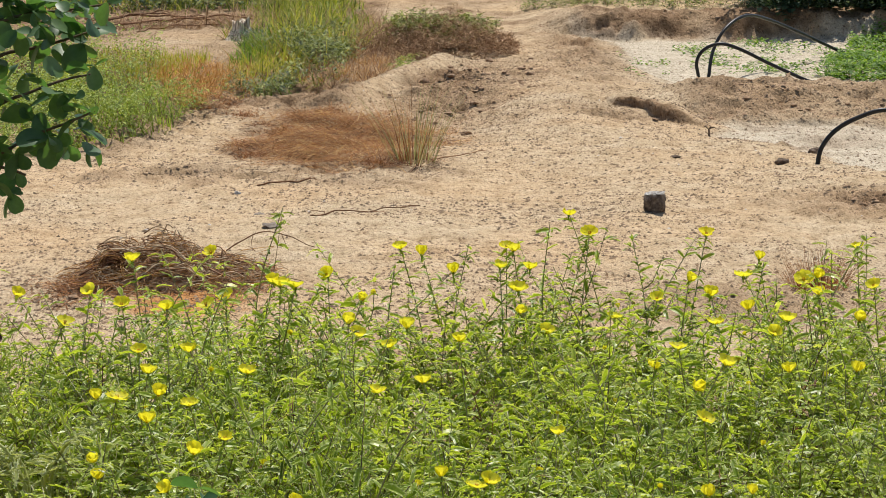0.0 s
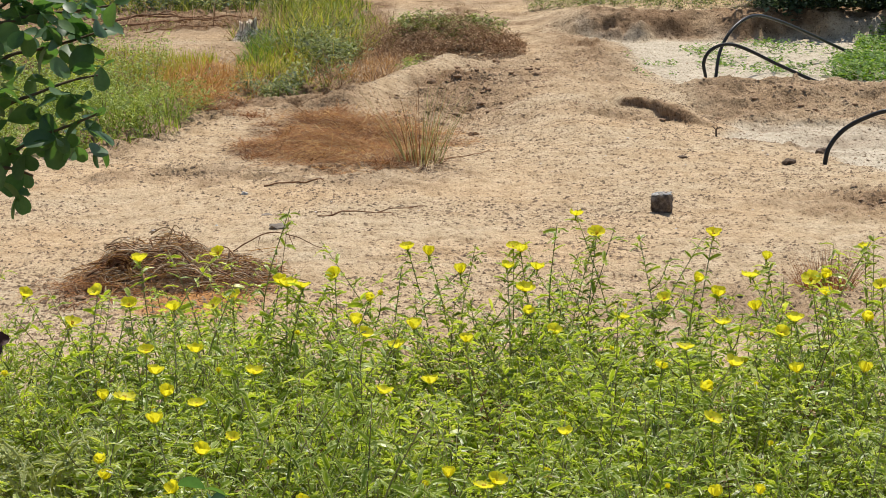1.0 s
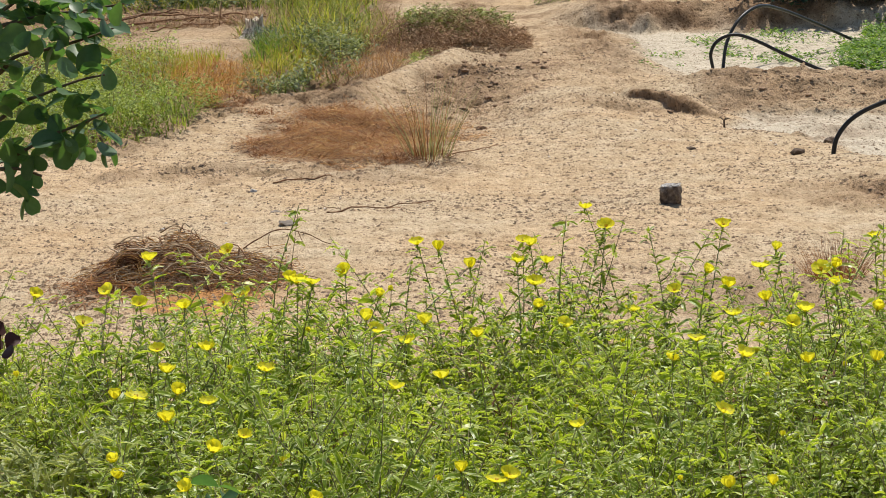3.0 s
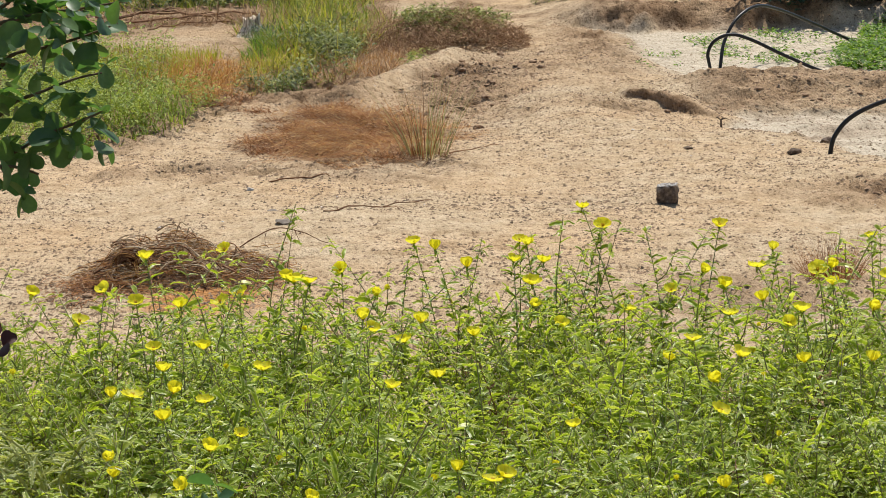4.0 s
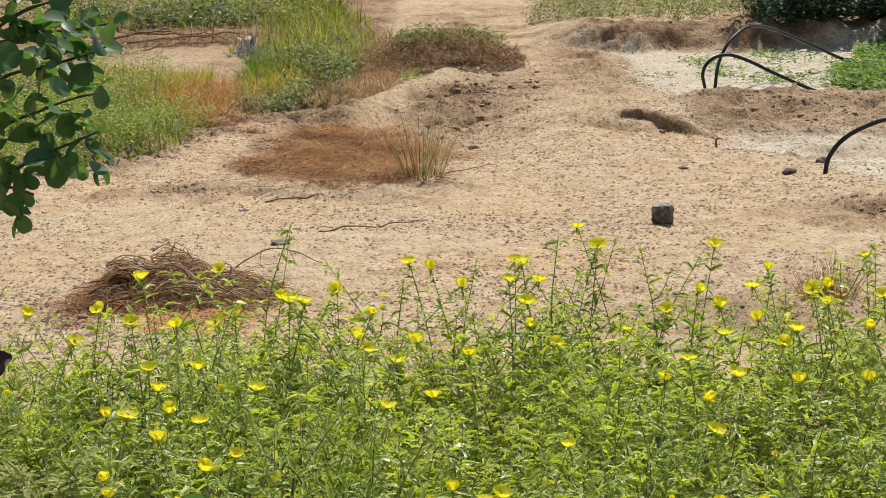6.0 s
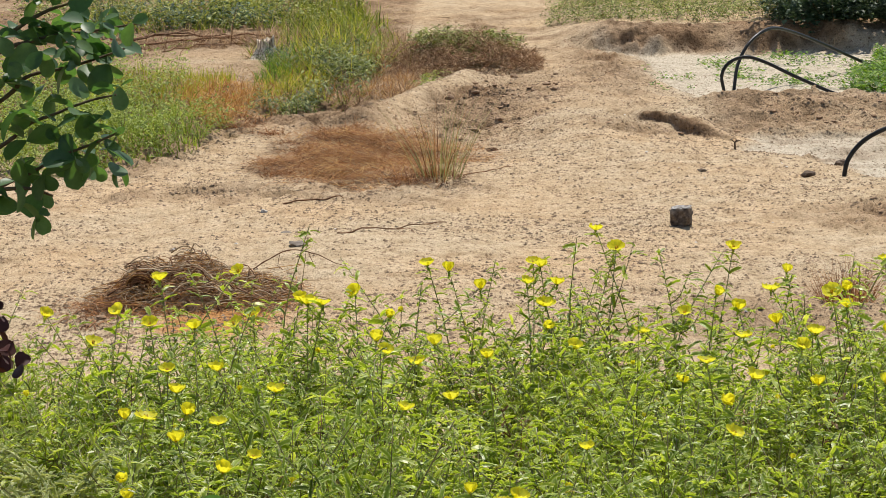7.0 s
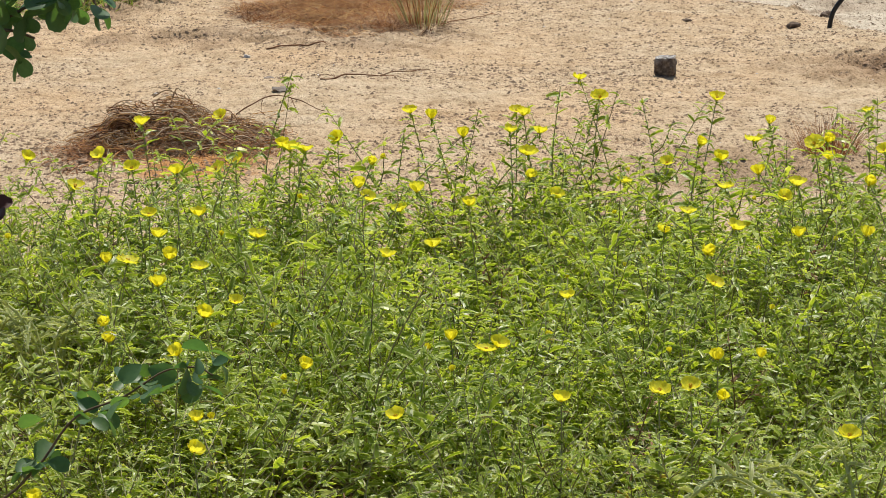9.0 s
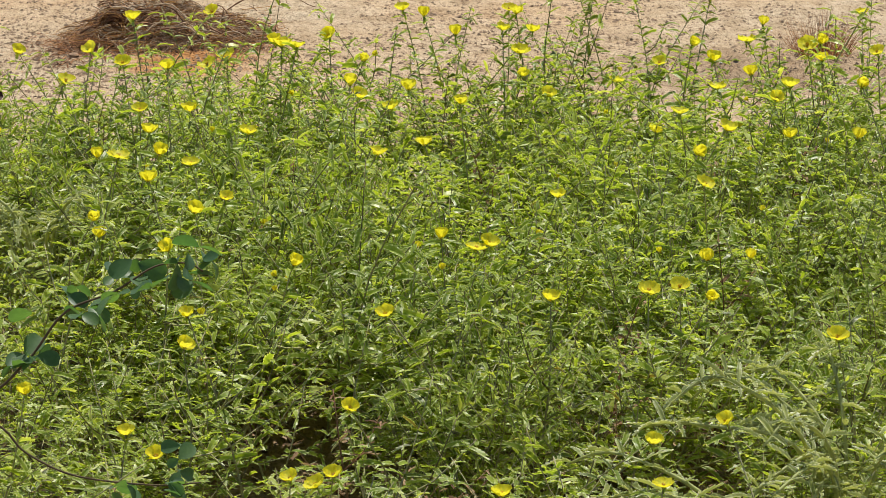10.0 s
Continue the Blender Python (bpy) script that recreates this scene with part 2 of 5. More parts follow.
def tube(build, line, r0, r1, sides=5, knobby=0.0):
    """A tapered round tube along a line, closed at both ends."""
    n, rings, verts = len(line), [], []
    up = Vector((0.13, 0.27, 0.95))
    for i, p in enumerate(line):
        way = (line[min(i + 1, n - 1)] - line[max(i - 1, 0)]).normalized()
        side = way.cross(up)
        side = side.normalized() if side.length > 1e-4 else Vector((1, 0, 0))
        other = side.cross(way)
        r = r0 + (r1 - r0) * i / max(n - 1, 1)
        r *= 1 + knobby * (rng.random() - 0.5)
        verts += [p + (side * math.cos(a) + other * math.sin(a)) * r for a in (2 * math.pi * k / sides for k in range(sides))]
    faces = [(i * sides + k, i * sides + (k + 1) % sides, (i + 1) * sides + (k + 1) % sides, (i + 1) * sides + k) for i in range(n - 1) for k in range(sides)]
    faces += [tuple(range(sides - 1, -1, -1)), tuple((n - 1) * sides + k for k in range(sides))]
    build.add(verts, faces)


def leaf(build, base, way, length, width, droop=0.3, fold=0.3, shape=(0.0, 0.75, 1.0, 0.62, 0.0), twist=0.0):
    """One leaf: a blade folded along its midrib, bending down towards its tip."""
    way = Vector(way).normalized()
    side = way.cross(Vector((0, 0, 1)))
    side = side.normalized() if side.length > 1e-3 else Vector((1, 0, 0))
    if twist:
        side = Matrix.Rotation(twist, 3, way) @ side
    up = side.cross(way)
    n, verts, faces = len(shape), [], []
    for i, w in enumerate(shape):
        t = i / (n - 1)
        mid = base + way * (length * t) - up * (droop * length * t * t)
        if w == 0.0:
            verts.append(mid)
        else:
            h = width * 0.5 * w
            verts += [mid - side * h + up * (fold * h), mid, mid + side * h + up * (fold * h)]
    index, rows = 0, []
    for w in shape:
        rows.append([index] if w == 0.0 else [index, index + 1, index + 2])
        index += len(rows[-1])
    for a, b in zip(rows, rows[1:]):
        if len(a) == 1 and len(b) == 3:
            faces += [(a[0], b[1], b[0]), (a[0], b[2], b[1])]
        elif len(a) == 3 and len(b) == 1:
            faces += [(a[0], a[1], b[0]), (a[1], a[2], b[0])]
        else:
            faces += [(a[0], a[1], b[1], b[0]), (a[1], a[2], b[2], b[1])]
    build.add(verts, faces, [1.0 if len(r) == 1 or i != 1 else 0.0 for r in rows for i in range(len(r))])


def frond(build, base, way, length, width, droop=0.4, fold=0.4, pairs=6, twist=0.0):
    """One feather leaf: pairs of small leaflets along an arching rib, pale at their silky tips."""
    way = Vector(way).normalized()
    side = way.cross(Vector((0, 0, 1)))
    side = side.normalized() if side.length > 1e-3 else Vector((1, 0, 0))
    if twist:
        side = Matrix.Rotation(twist, 3, way) @ side
    up = side.cross(way)
    rib = [base + way * (length * t) - up * (droop * length * t * t) for t in (i / pairs for i in range(pairs + 1))]
    verts, faces, rim = list(rib), [], [0.0] * (pairs + 1)
    for i in range(pairs):
        t = (i + 0.5) / pairs
        half = width * 0.5 * (0.62 + 0.75 * t - 0.95 * t ** 3) * rng.uniform(0.85, 1.12)
        along = rib[i + 1] - rib[i]
        for s in (-1, 1):
            lift = fold * half * rng.uniform(0.5, 1.5)
            tip = rib[i + 1] + side * (s * half) + along * (0.55 + rng.uniform(-0.2, 0.2)) + up * lift
            low = rib[i] + side * (s * half * 0.84) + along * (0.32 + rng.uniform(-0.1, 0.1)) + up * (lift * 0.75)
            k = len(verts)
            verts += [low, tip]
            rim += [0.6, 1.0]
            faces.append((i, i + 1, k + 1, k) if s > 0 else (i + 1, i, k, k + 1))
    build.add(verts, faces, rim)


def blade(build, base, way, length, width, droop, steps=3):
    """One grass blade: a narrow strip that bends over."""
    way = Vector(way).normalized()
    flat = Vector((way.x, way.y, 0))
    flat = flat.normalized() if flat.length > 1e-3 else Vector((1, 0, 0))
    a = rng.uniform(-0.9, 0.9)
    side = Matrix.Rotation(a, 3, "Z") @ Vector((-flat.y, flat.x, 0))
    verts, faces = [], []
    for i in range(steps + 1):
        t = i / steps
        p = base + way * (length * t) + (flat * 0.6 - Vector((0, 0, 0.55))) * (droop * length * t * t)
        h = side * (width * 0.5 * (1 - t * 0.85))
        verts += [p - h, p + h]
    for i in range(steps):
        faces.append((2 * i, 2 * i + 1, 2 * i + 3, 2 * i + 2))
    build.add(verts, faces)


ICO_V, ICO_F = [], []
_b = bmesh.new()
bmesh.ops.create_icosphere(_b, subdivisions=2, radius=1.0)
ICO_V = [v.co.copy() for v in _b.verts]
ICO_F = [tuple(v.index for v in f.verts) for f in _b.faces]
_b.free()


def lump(build, at, size, flat=0.7, rough=0.35, turn=None):
    """A small uneven lump."""
    r = Euler((rng.random() * 6, rng.random() * 6, rng.random() * 6)).to_matrix() if turn is None else turn
    sx, sy, sz = size * rng.uniform(0.7, 1.3), size * rng.uniform(0.7, 1.3), size * flat
    spin = Matrix.Rotation(rng.random() * 6.3, 3, "Z")
    verts = []
    o = Vector((rng.random() * 50, rng.random() * 50, 0))
    for v in ICO_V:
        w = (r @ v) * (1 + rough * 1.6 * noise.noise(v * 1.5 + o) + rough * 0.5 * noise.noise(v * 4 + o))
        verts.append(at + spin @ Vector((w.x * sx, w.y * sy, w.z * sz)))
    build.add(verts, ICO_F)


# ---- ground ----
_table = np.random.RandomState(3).rand(64, 64)


def vn(x, y, scale, shift=0.0):
    """Smooth value noise from -1 to 1, on arrays or numbers."""
    x, y = np.asarray(x) * scale + shift * 7.3 + 900, np.asarray(y) * scale + shift * 3.1 + 900
    i, j = np.floor(x).astype(int), np.floor(y).astype(int)
    u, v = x - i, y - j
    u, v = u * u * (3 - 2 * u), v * v * (3 - 2 * v)
    a, b = _table[i % 64, j % 64], _table[(i + 1) % 64, j % 64]
    c, d = _table[i % 64, (j + 1) % 64], _table[(i + 1) % 64, (j + 1) % 64]
    return ((a * (1 - u) + b * u) * (1 - v) + (c * (1 - u) + d * u) * v) * 2 - 1


def sm(a, b, v):
    t = np.clip((v - a) / (b - a), 0, 1)
    return t * t * (3 - 2 * t)


def hill(x, y, cx, cy, rx, ry):
    return np.exp(-((x - cx) / rx) ** 2 - ((y - cy) / ry) ** 2)


def basins(x, y):
    """How much of a spot is basin floor."""
    w = 0.14 * vn(x, y, 2.3, 1) + 0.09 * vn(x, y, 7, 2)
    near = np.minimum.reduce([(y - 12.12 + 2.1 * (x - 1.47)) * 0.42 + w, y - 10.85 + w * 2 + 0 * x, 13.2 - y + w, x - 1.45 + w])
    far = np.minimum.reduce([x - 1.30 + (y - 15.6) * 0.07 + w, y - 14.75 + w, 19.0 - y + w * 1.5])
    return np.maximum(sm(0.0, 0.18, near), sm(0.0, 0.25, far))


def scarp(x, y):
    """The small cut bank at the end of the near bund: its edge and its height."""
    edge = np.interp(x, [0.95, 1.01, 1.17, 1.29, 1.40, 1.48, 1.62], [13.8, 13.73, 13.5, 13.12, 12.98, 12.75, 12.6])
    edge = edge + 0.05 * vn(x, y, 4, 9)
    return edge, np.interp(x, [0.98, 1.06, 1.18, 1.34, 1.43, 1.52], [0, 0.05, 0.08, 0.08, 0.045, 0]) * (1 + 0.2 * vn(x, y, 4, 4))


def ridge(x, y):
    """The narrow crest of pale sand beside the gully."""
    t = np.clip(((x + 0.63) * 0.65 + (y - 13.7) * 2.5) / (0.65 ** 2 + 2.5 ** 2), 0, 1)
    return np.exp(-(np.hypot(x + 0.63 - 0.65 * t, y - 13.7 - 2.5 * t) / 0.13) ** 2)


def crumbly(x, y):
    """How much of a spot is loose brown soil, or brown standing in for shade."""
    w = vn(x, y, 1.7, 4) * 0.5 + vn(x, y, 5, 5) * 0.3
    g = hill(x, y, 0.15, 14.8, 0.6, 1.6) * 0.9 * (1 - 0.95 * ridge(x, y)) * (1 - 0.9 * hill(x, y, 0.6, 13.4, 0.3, 1.0))
    edge, drop = scarp(x, y)
    # brown strip along the scarp: the shadow of its face put into the colour
    bank = np.exp(-((y - edge) / 0.10) ** 2) * drop * 13
    front = sm(1.3, 1.6, x) * sm(12.95, 13.3, y) * (1 - sm(14.0, 14.9, y)) * 0.6
    back = sm(0.9, 1.3, x) * sm(18.7, 19.0, y) * (1 - sm(20.0, 21.0, y)) * 0.95
    side = hill(x, y, 1.0, 17.3, 0.3, 2.4) * 0.8
    left = (1 - sm(-1.75, -1.4, x + 0.2 * w - 0.25 * (np.minimum(y, 14.0) - 12.5))) * sm(11.4, 12.6, y + 2 * (x + 2)) * (1 - 0.85 * hill(x, y, -2.1, 18.6, 0.9, 1.3)) * 0.9
    weedy = (1 - sm(-0.65, -0.45, x)) * sm(-1.5, -1.25, x) * sm(13.25, 13.8, y) * 0.9
    worn = sm(0.25, 0.9, vn(x, y, 0.9, 11) + 0.5 * vn(x, y, 4, 12)) * sm(6.5, 7.5, y) * (1 - sm(13, 14, y)) * 0.4
    # browner under the front shrubs: leaf litter, with their shade put into the colour
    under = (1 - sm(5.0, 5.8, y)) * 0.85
    path = hill(x, y, 0.3, 20.5, 0.8, 4.0) * sm(-0.4, 0.4, vn(x, y, 2.2, 9) + 0.5 * vn(x, y, 6, 2)) * 0.8
    loose = hill(x, y, 1.95, 9.95, 0.28, 0.3) * 0.9 + hill(x, y, 1.33, 7.9, 0.16, 0.35) * 0.5
    return np.clip(np.maximum.reduce([g, front, bank, back, side, left, weedy, worn, under, loose, path]) * (1 + 0.9 * w), 0, 1)


def relief(x, y):
    """The ground's height."""
    near = 1 - sm(30, 60, np.abs(y) + np.abs(x))
    h = 0.028 * vn(x, y, 0.45) + 0.012 * vn(x, y, 1.6, 1) + 0.011 * vn(x, y, 5.5, 2) + 0.007 * vn(x, y, 15, 3) + 0.003 * vn(x, y, 31, 4)
    w = 0.14 * vn(x, y, 1.3, 8)
    v = y - 13.95 - w
    fine = 0.10 * vn(x, y, 6, 9)
    edge, drop = scarp(x, y)
    cut = drop * sm(-0.05, 0.05, y - edge) * (1 - sm(0.15, 1.1, y - edge))
    body = 0.13 * sm(1.0, 1.55, x) * sm(-0.85, -0.15, v) * (1 - sm(0.1, 0.8, v))
    h = h + np.maximum(cut, body)
    v = y - 19.4 - w
    foot = -0.62 + 0.22 * np.clip(0.4 + vn(x, 0 * y, 1.3, 3), 0, 1)
    top = foot + 0.50 - 0.28 * np.clip(0.3 + 1.3 * vn(x, 0 * y, 1.9, 6), 0, 1) - 0.2 * sm(2.0, 2.5, x)
    h = h + 0.19 * sm(0.6, 1.2, x) * sm(foot, top, v + fine * 0.7 + 0.03 * vn(x, y, 19, 1)) * (1 - 0.5 * sm(0.2, 1.3, v))
    h = h + 0.06 * hill(x, y, 0.8, 15.5, 0.45, 3.5) - 0.07 * hill(x, y, 0.15, 13.3, 0.36, 0.9)
    h = h + 0.085 * ridge(x, y) + 0.05 * hill(x, y, 0.55, 13.4, 0.33, 0.9)
    h = h + crumbly(x, y) * (0.10 * (0.4 - np.abs(vn(x, y, 5, 6))) + 0.075 * (0.4 - np.abs(vn(x, y, 11, 7))) + 0.03 * vn(x, y, 20, 8)) * sm(6, 7, y) * (1 - 0.5 * sm(18.0, 18.6, y)) * (1 - 0.85 * np.clip(drop * 13, 0, 1) * np.exp(-((y - edge) / 0.3) ** 2))
    h = h - 0.035 * basins(x, y) - 0.012 * hill(x, y, -0.6, 12.4, 0.6, 0.9)
    return h * near


def ground_z(x, y):
    return float(relief(np.float64(x), np.float64(y)))


def spaced(*legs):
    out = []
    for a, b, step in legs:
        out += list(np.arange(a, b, step))
    return np.array(out + [legs[-1][1]])


def make_ground():
    gx = spaced((-2500, -400, 700), (-400, -40, 120), (-40, -8, 8), (-8, -3, 0.12), (-3, -1.8, 0.05), (-1.8, 0.9, 0.04), (0.9, 1.6, 0.012), (1.6, 2.8, 0.036), (2.8, 5, 0.05), (5, 9, 0.2), (9, 40, 8), (40, 400, 120), (400, 2500, 700))
    gy = spaced((-2500, -400, 700), (-400, -40, 120), (-40, -4, 6), (-4, 1.5, 0.25), (1.5, 6.5, 0.06), (6.5, 13.1, 0.032), (13.1, 14.4, 0.018), (14.4, 16, 0.032), (16, 18.7, 0.05), (18.7, 19.5, 0.018), (19.5, 24, 0.07), (24, 32, 0.12), (32, 60, 4), (60, 400, 85), (400, 2500, 700))
    X, Y = np.meshgrid(gx, gy)
    Z = relief(X, Y)
    edge, drop = scarp(X, Y)
    lip = sm(-0.05, 0.05, Y - edge) * np.exp(-(np.maximum(Y - edge, 0) / 0.22) ** 2)
    X, Y = X - 0.38 * drop * lip, Y - 0.2 * drop * lip
    nx, ny = len(gx), len(gy)
    co = np.stack([X, Y, Z], -1).reshape(-1, 3)
    me = bpy.data.meshes.new("ground")
    i = np.arange(nx * ny).reshape(ny, nx)
    quads = np.stack([i[:-1, :-1], i[:-1, 1:], i[1:, 1:], i[1:, :-1]], -1).reshape(-1)
    nq = len(quads) // 4
    me.vertices.add(nx * ny)
    me.vertices.foreach_set("co", co.astype(np.float32).ravel())
    me.loops.add(nq * 4)
    me.loops.foreach_set("vertex_index", quads.astype(np.int32))
    me.polygons.add(nq)
    me.polygons.foreach_set("loop_start", np.arange(0, nq * 4, 4, dtype=np.int32))
    me.polygons.foreach_set("use_smooth", np.ones(nq, dtype=bool))
    me.update(calc_edges=True)
    me.validate()
    soil = np.zeros((nx * ny, 4), np.float32)
    soil[:, 0] = (basins(X, Y) * (1 - sm(24, 30, Y))).ravel()
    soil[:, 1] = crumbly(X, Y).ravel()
    soil[:, 2] = (np.clip(hill(X, Y, -0.88, 7.76, 0.2, 0.24) * 2.8 + 0.3 * vn(X, Y, 14, 5) - 0.4, 0, 1)).ravel()
    me.attributes.new("soil", "FLOAT_COLOR", "POINT").data.foreach_set("color", soil.ravel())
    me.materials.append(SOIL)
    return thing("ground", "dry pale tan sandy earth with low bunds and silty basins", "ground", data=me, kind="structure")


make_ground()


# ---- loose earth on the ground ----
def domes(name, x, y, size, flat, mat, r):
    """Many tiny angular crumbs half sunk in the ground, as one mesh."""
    n = len(x)
    z = relief(x, y)
    a = (np.arange(5) * 1.2566)[None, :] + r.rand(n, 1) * 6.3
    q = size[:, None] * (0.6 + 0.8 * r.rand(n, 5))
    wide = 1 + 0.7 * r.rand(n, 1)
    co = np.zeros((n, 6, 3), np.float32)
    co[:, :5, 0], co[:, :5, 1] = x[:, None] + q * np.cos(a) * wide, y[:, None] + q * np.sin(a)
    co[:, :5, 2] = (z - size * 0.25)[:, None]
    co[:, 5, 0], co[:, 5, 1] = x + size * (r.rand(n) - 0.5) * 1.4, y + size * (r.rand(n) - 0.7) * 0.9
    co[:, 5, 2] = z + size * flat
    k = np.arange(n)[:, None, None] * 6
    tri = (np.array([[i, (i + 1) % 5, 5] for i in range(5)])[None] + k).reshape(-1)
    me = bpy.data.meshes.new(name)
    me.vertices.add(n * 6)
    me.vertices.foreach_set("co", co.ravel())
    me.loops.add(len(tri))
    me.loops.foreach_set("vertex_index", tri.astype(np.int32))
    me.polygons.add(n * 5)
    me.polygons.foreach_set("loop_start", np.arange(0, n * 15, 3, dtype=np.int32))
    me.update(calc_edges=True)
    me.materials.append(mat)
    return me


def scatter_grit():
    r = np.random.RandomState(11)
    n = 150000
    y = 6.5 + 10.5 * r.rand(n) ** 1.15
    x = r.uniform(-0.24, 0.24, n) * y
    patchy = vn(x, y, 1.4, 3) + 0.6 * vn(x, y, 5, 8) + 0.4 * vn(x, y, 14, 2)
    keep = (patchy > r.uniform(-0.9, 1.1, n)) & ((basins(x, y) < 0.5) | (r.rand(n) < 0.25))
    x, y = x[keep], y[keep]
    size = 0.0018 + 0.0076 * r.rand(len(x)) ** 3.8
    thing("grit", "small crumbs of earth strewn over the sand", "grit", data=domes("grit", x, y, size, 0.85, GRIT, r), kind="stuff")
    y = 7.5 + 6.5 * r.rand(110)
    x = r.uniform(-0.22, 0.22, 110) * y
    thing("pebbles", "tiny pale pebbles scattered over the sand", "pebbles", data=domes("pebbles", x, y, 0.0025 + 0.005 * r.rand(110) ** 2, 0.8, PALE_STONE, r), kind="stuff")
    n = 9000
    pick = r.rand(n)
    x = np.where(pick < 0.55, r.normal(0.2, 0.42, n), r.uniform(0.8, 3.3, n))
    y = np.where(pick < 0.55, r.normal(14.7, 1.1, n), np.where(pick < 0.8, r.normal(13.6, 0.35, n), r.normal(19.1, 0.35, n)))
    x, y = np.where(pick > 0.96, r.normal(1.95, 0.2, n), x), np.where(pick > 0.96, r.normal(9.95, 0.22, n), y)
    keep = (vn(x, y, 3.5, 5) + 0.5 * vn(x, y, 9, 1) > r.uniform(-0.7, 0.5, n)) & (basins(x, y) < 0.4) & (crumbly(x, y) > 0.15)
    x, y = x[keep], y[keep]
    size = 0.003 + 0.010 * r.rand(len(x)) ** 3
    thing("loose_clods", "crumbled brown clods on the bunds and in the gully", "clods", data=domes("clods", x, y, size, 0.9, BROWN_CLOD, r), kind="stuff")
    b = Build()
    for k in range(650):
        x, y = (rng.gauss(0.12, 0.33), rng.gauss(14.9, 0.9)) if k % 3 else (rng.uniform(0.95, 3.2), rng.choice((rng.gauss(13.7, 0.25), rng.gauss(19.1, 0.3))))
        if float(crumbly(x, y)) < 0.25 or float(vn(x, y, 3.5, 5)) < rng.uniform(-0.6, 0.5):
            continue
        size = 0.007 + 0.017 * rng.random() ** 3
        lump(b, Vector((x, y, ground_z(x, y) + size * 0.02)), size, 0.45, 0.4)
    thing("loose_clods", "larger broken clods of brown soil in the gully", "clods", data=b.mesh("clods", BROWN_CLOD), kind="stuff")


scatter_grit()


def scatter_litter():
    b = Build()
    for _ in range(1700):
        y = 7.0 + 7.0 * rng.random()
        x = rng.uniform(-0.23, 0.23) * y
        if x > 0.2 and rng.random() < 0.75 or float(vn(x, y, 1.1, 6)) < rng.uniform(-0.6, 0.6):
            continue
        d = rng.random() * 6.3
        blade(b, Vector((x, y, ground_z(x, y) + 0.003)), (math.cos(d), math.sin(d), rng.uniform(0.0, 0.12)), rng.uniform(0.02, 0.09), rng.uniform(0.002, 0.004), 0.03)
    thing("dry_litter", "bits of dry stalk strewn over the sand", "litter", data=b.mesh("dry_litter", DEAD_BRUSH, False), kind="stuff")


scatter_litter()


def stone(name, label, x, y, size, mat, flat=0.6, category="stone", wide=1.0):
    bm = bmesh.new()
    bmesh.ops.create_icosphere(bm, subdivisions=2, radius=1.0)
    o = Vector((x * 13, y * 7, 3))
    for v in bm.verts:
        k = 1 + 0.45 * noise.noise(v.co * 1.6 + o) + 0.25 * noise.noise(v.co * 4 + o)
        v.co = Vector((v.co.x * size * wide, v.co.y * size, v.co.z * size * flat)) * k
    me = bpy.data.meshes.new(name)
    bm.to_mesh(me)
    bm.free()
    me.materials.append(mat)
    thing(name, label, category, pose(x, y, ground_z(x, y) + size * flat * 0.45, 0, 0, x * 90), me)


stone("stone", "pale little stone on the sand", -0.94, 10.29, 0.016, PALE_STONE)
stone("stone", "pale stone among the thin grass", -1.86, 16.0, 0.032, PALE_STONE, 0.7, wide=1.3)
stone("stone", "flat grey stone lying on the sand", -0.79, 9.70, 0.022, STONE, 0.35, wide=1.2)
stone("stone", "flat grey stone beside a dry stick", -0.70, 9.20, 0.036, STONE, 0.3, wide=1.3)
stone("clod", "dark crumb of earth on the sand", 1.18, 11.44, 0.022, DARK_CLOD, 0.35, "clod", 1.4)
stone("clod", "dark clod beside the black hose", 1.92, 11.68, 0.036, DARK_CLOD, 0.8, "clod")
stone("clod", "dark clod on the pale silt", 1.69, 11.28, 0.032, DARK_CLOD, 0.65, "clod")
stone("clod", "large brown clod on loose soil", 0.40, 15.4, 0.042, BROWN_CLOD, 0.75, "clod")
stone("clod", "brown clod at the edge of the gully", -0.12, 14.9, 0.036, BROWN_CLOD, 0.8, "clod")
stone("clod", "brown clod on loose soil", 0.33, 16.2, 0.028, BROWN_CLOD, 0.7, "clod")

for x, y, size in ((-0.17, 14.55, 0.034), (0.13, 12.7, 0.035), (0.04, 13.6, 0.03), (0.23, 13.6, 0.028), (0.24, 16.75, 0.022), (0.41, 16.95, 0.026), (0.1, 15.7, 0.02), (0.62, 16.1, 0.022), (0.75, 15.2, 0.02), (0.5, 14.5, 0.018), (1.22, 13.02, 0.026), (1.58, 12.55, 0.022), (-1.32, 7.72, 0.020), (-1.29, 7.80, 0.024), (-1.36, 7.85, 0.014)):
    stone("clod", "rough brown clod sunk in loose sandy soil", x, y, size * 0.75, BROWN_CLOD, 0.5, "clod", 1.15)


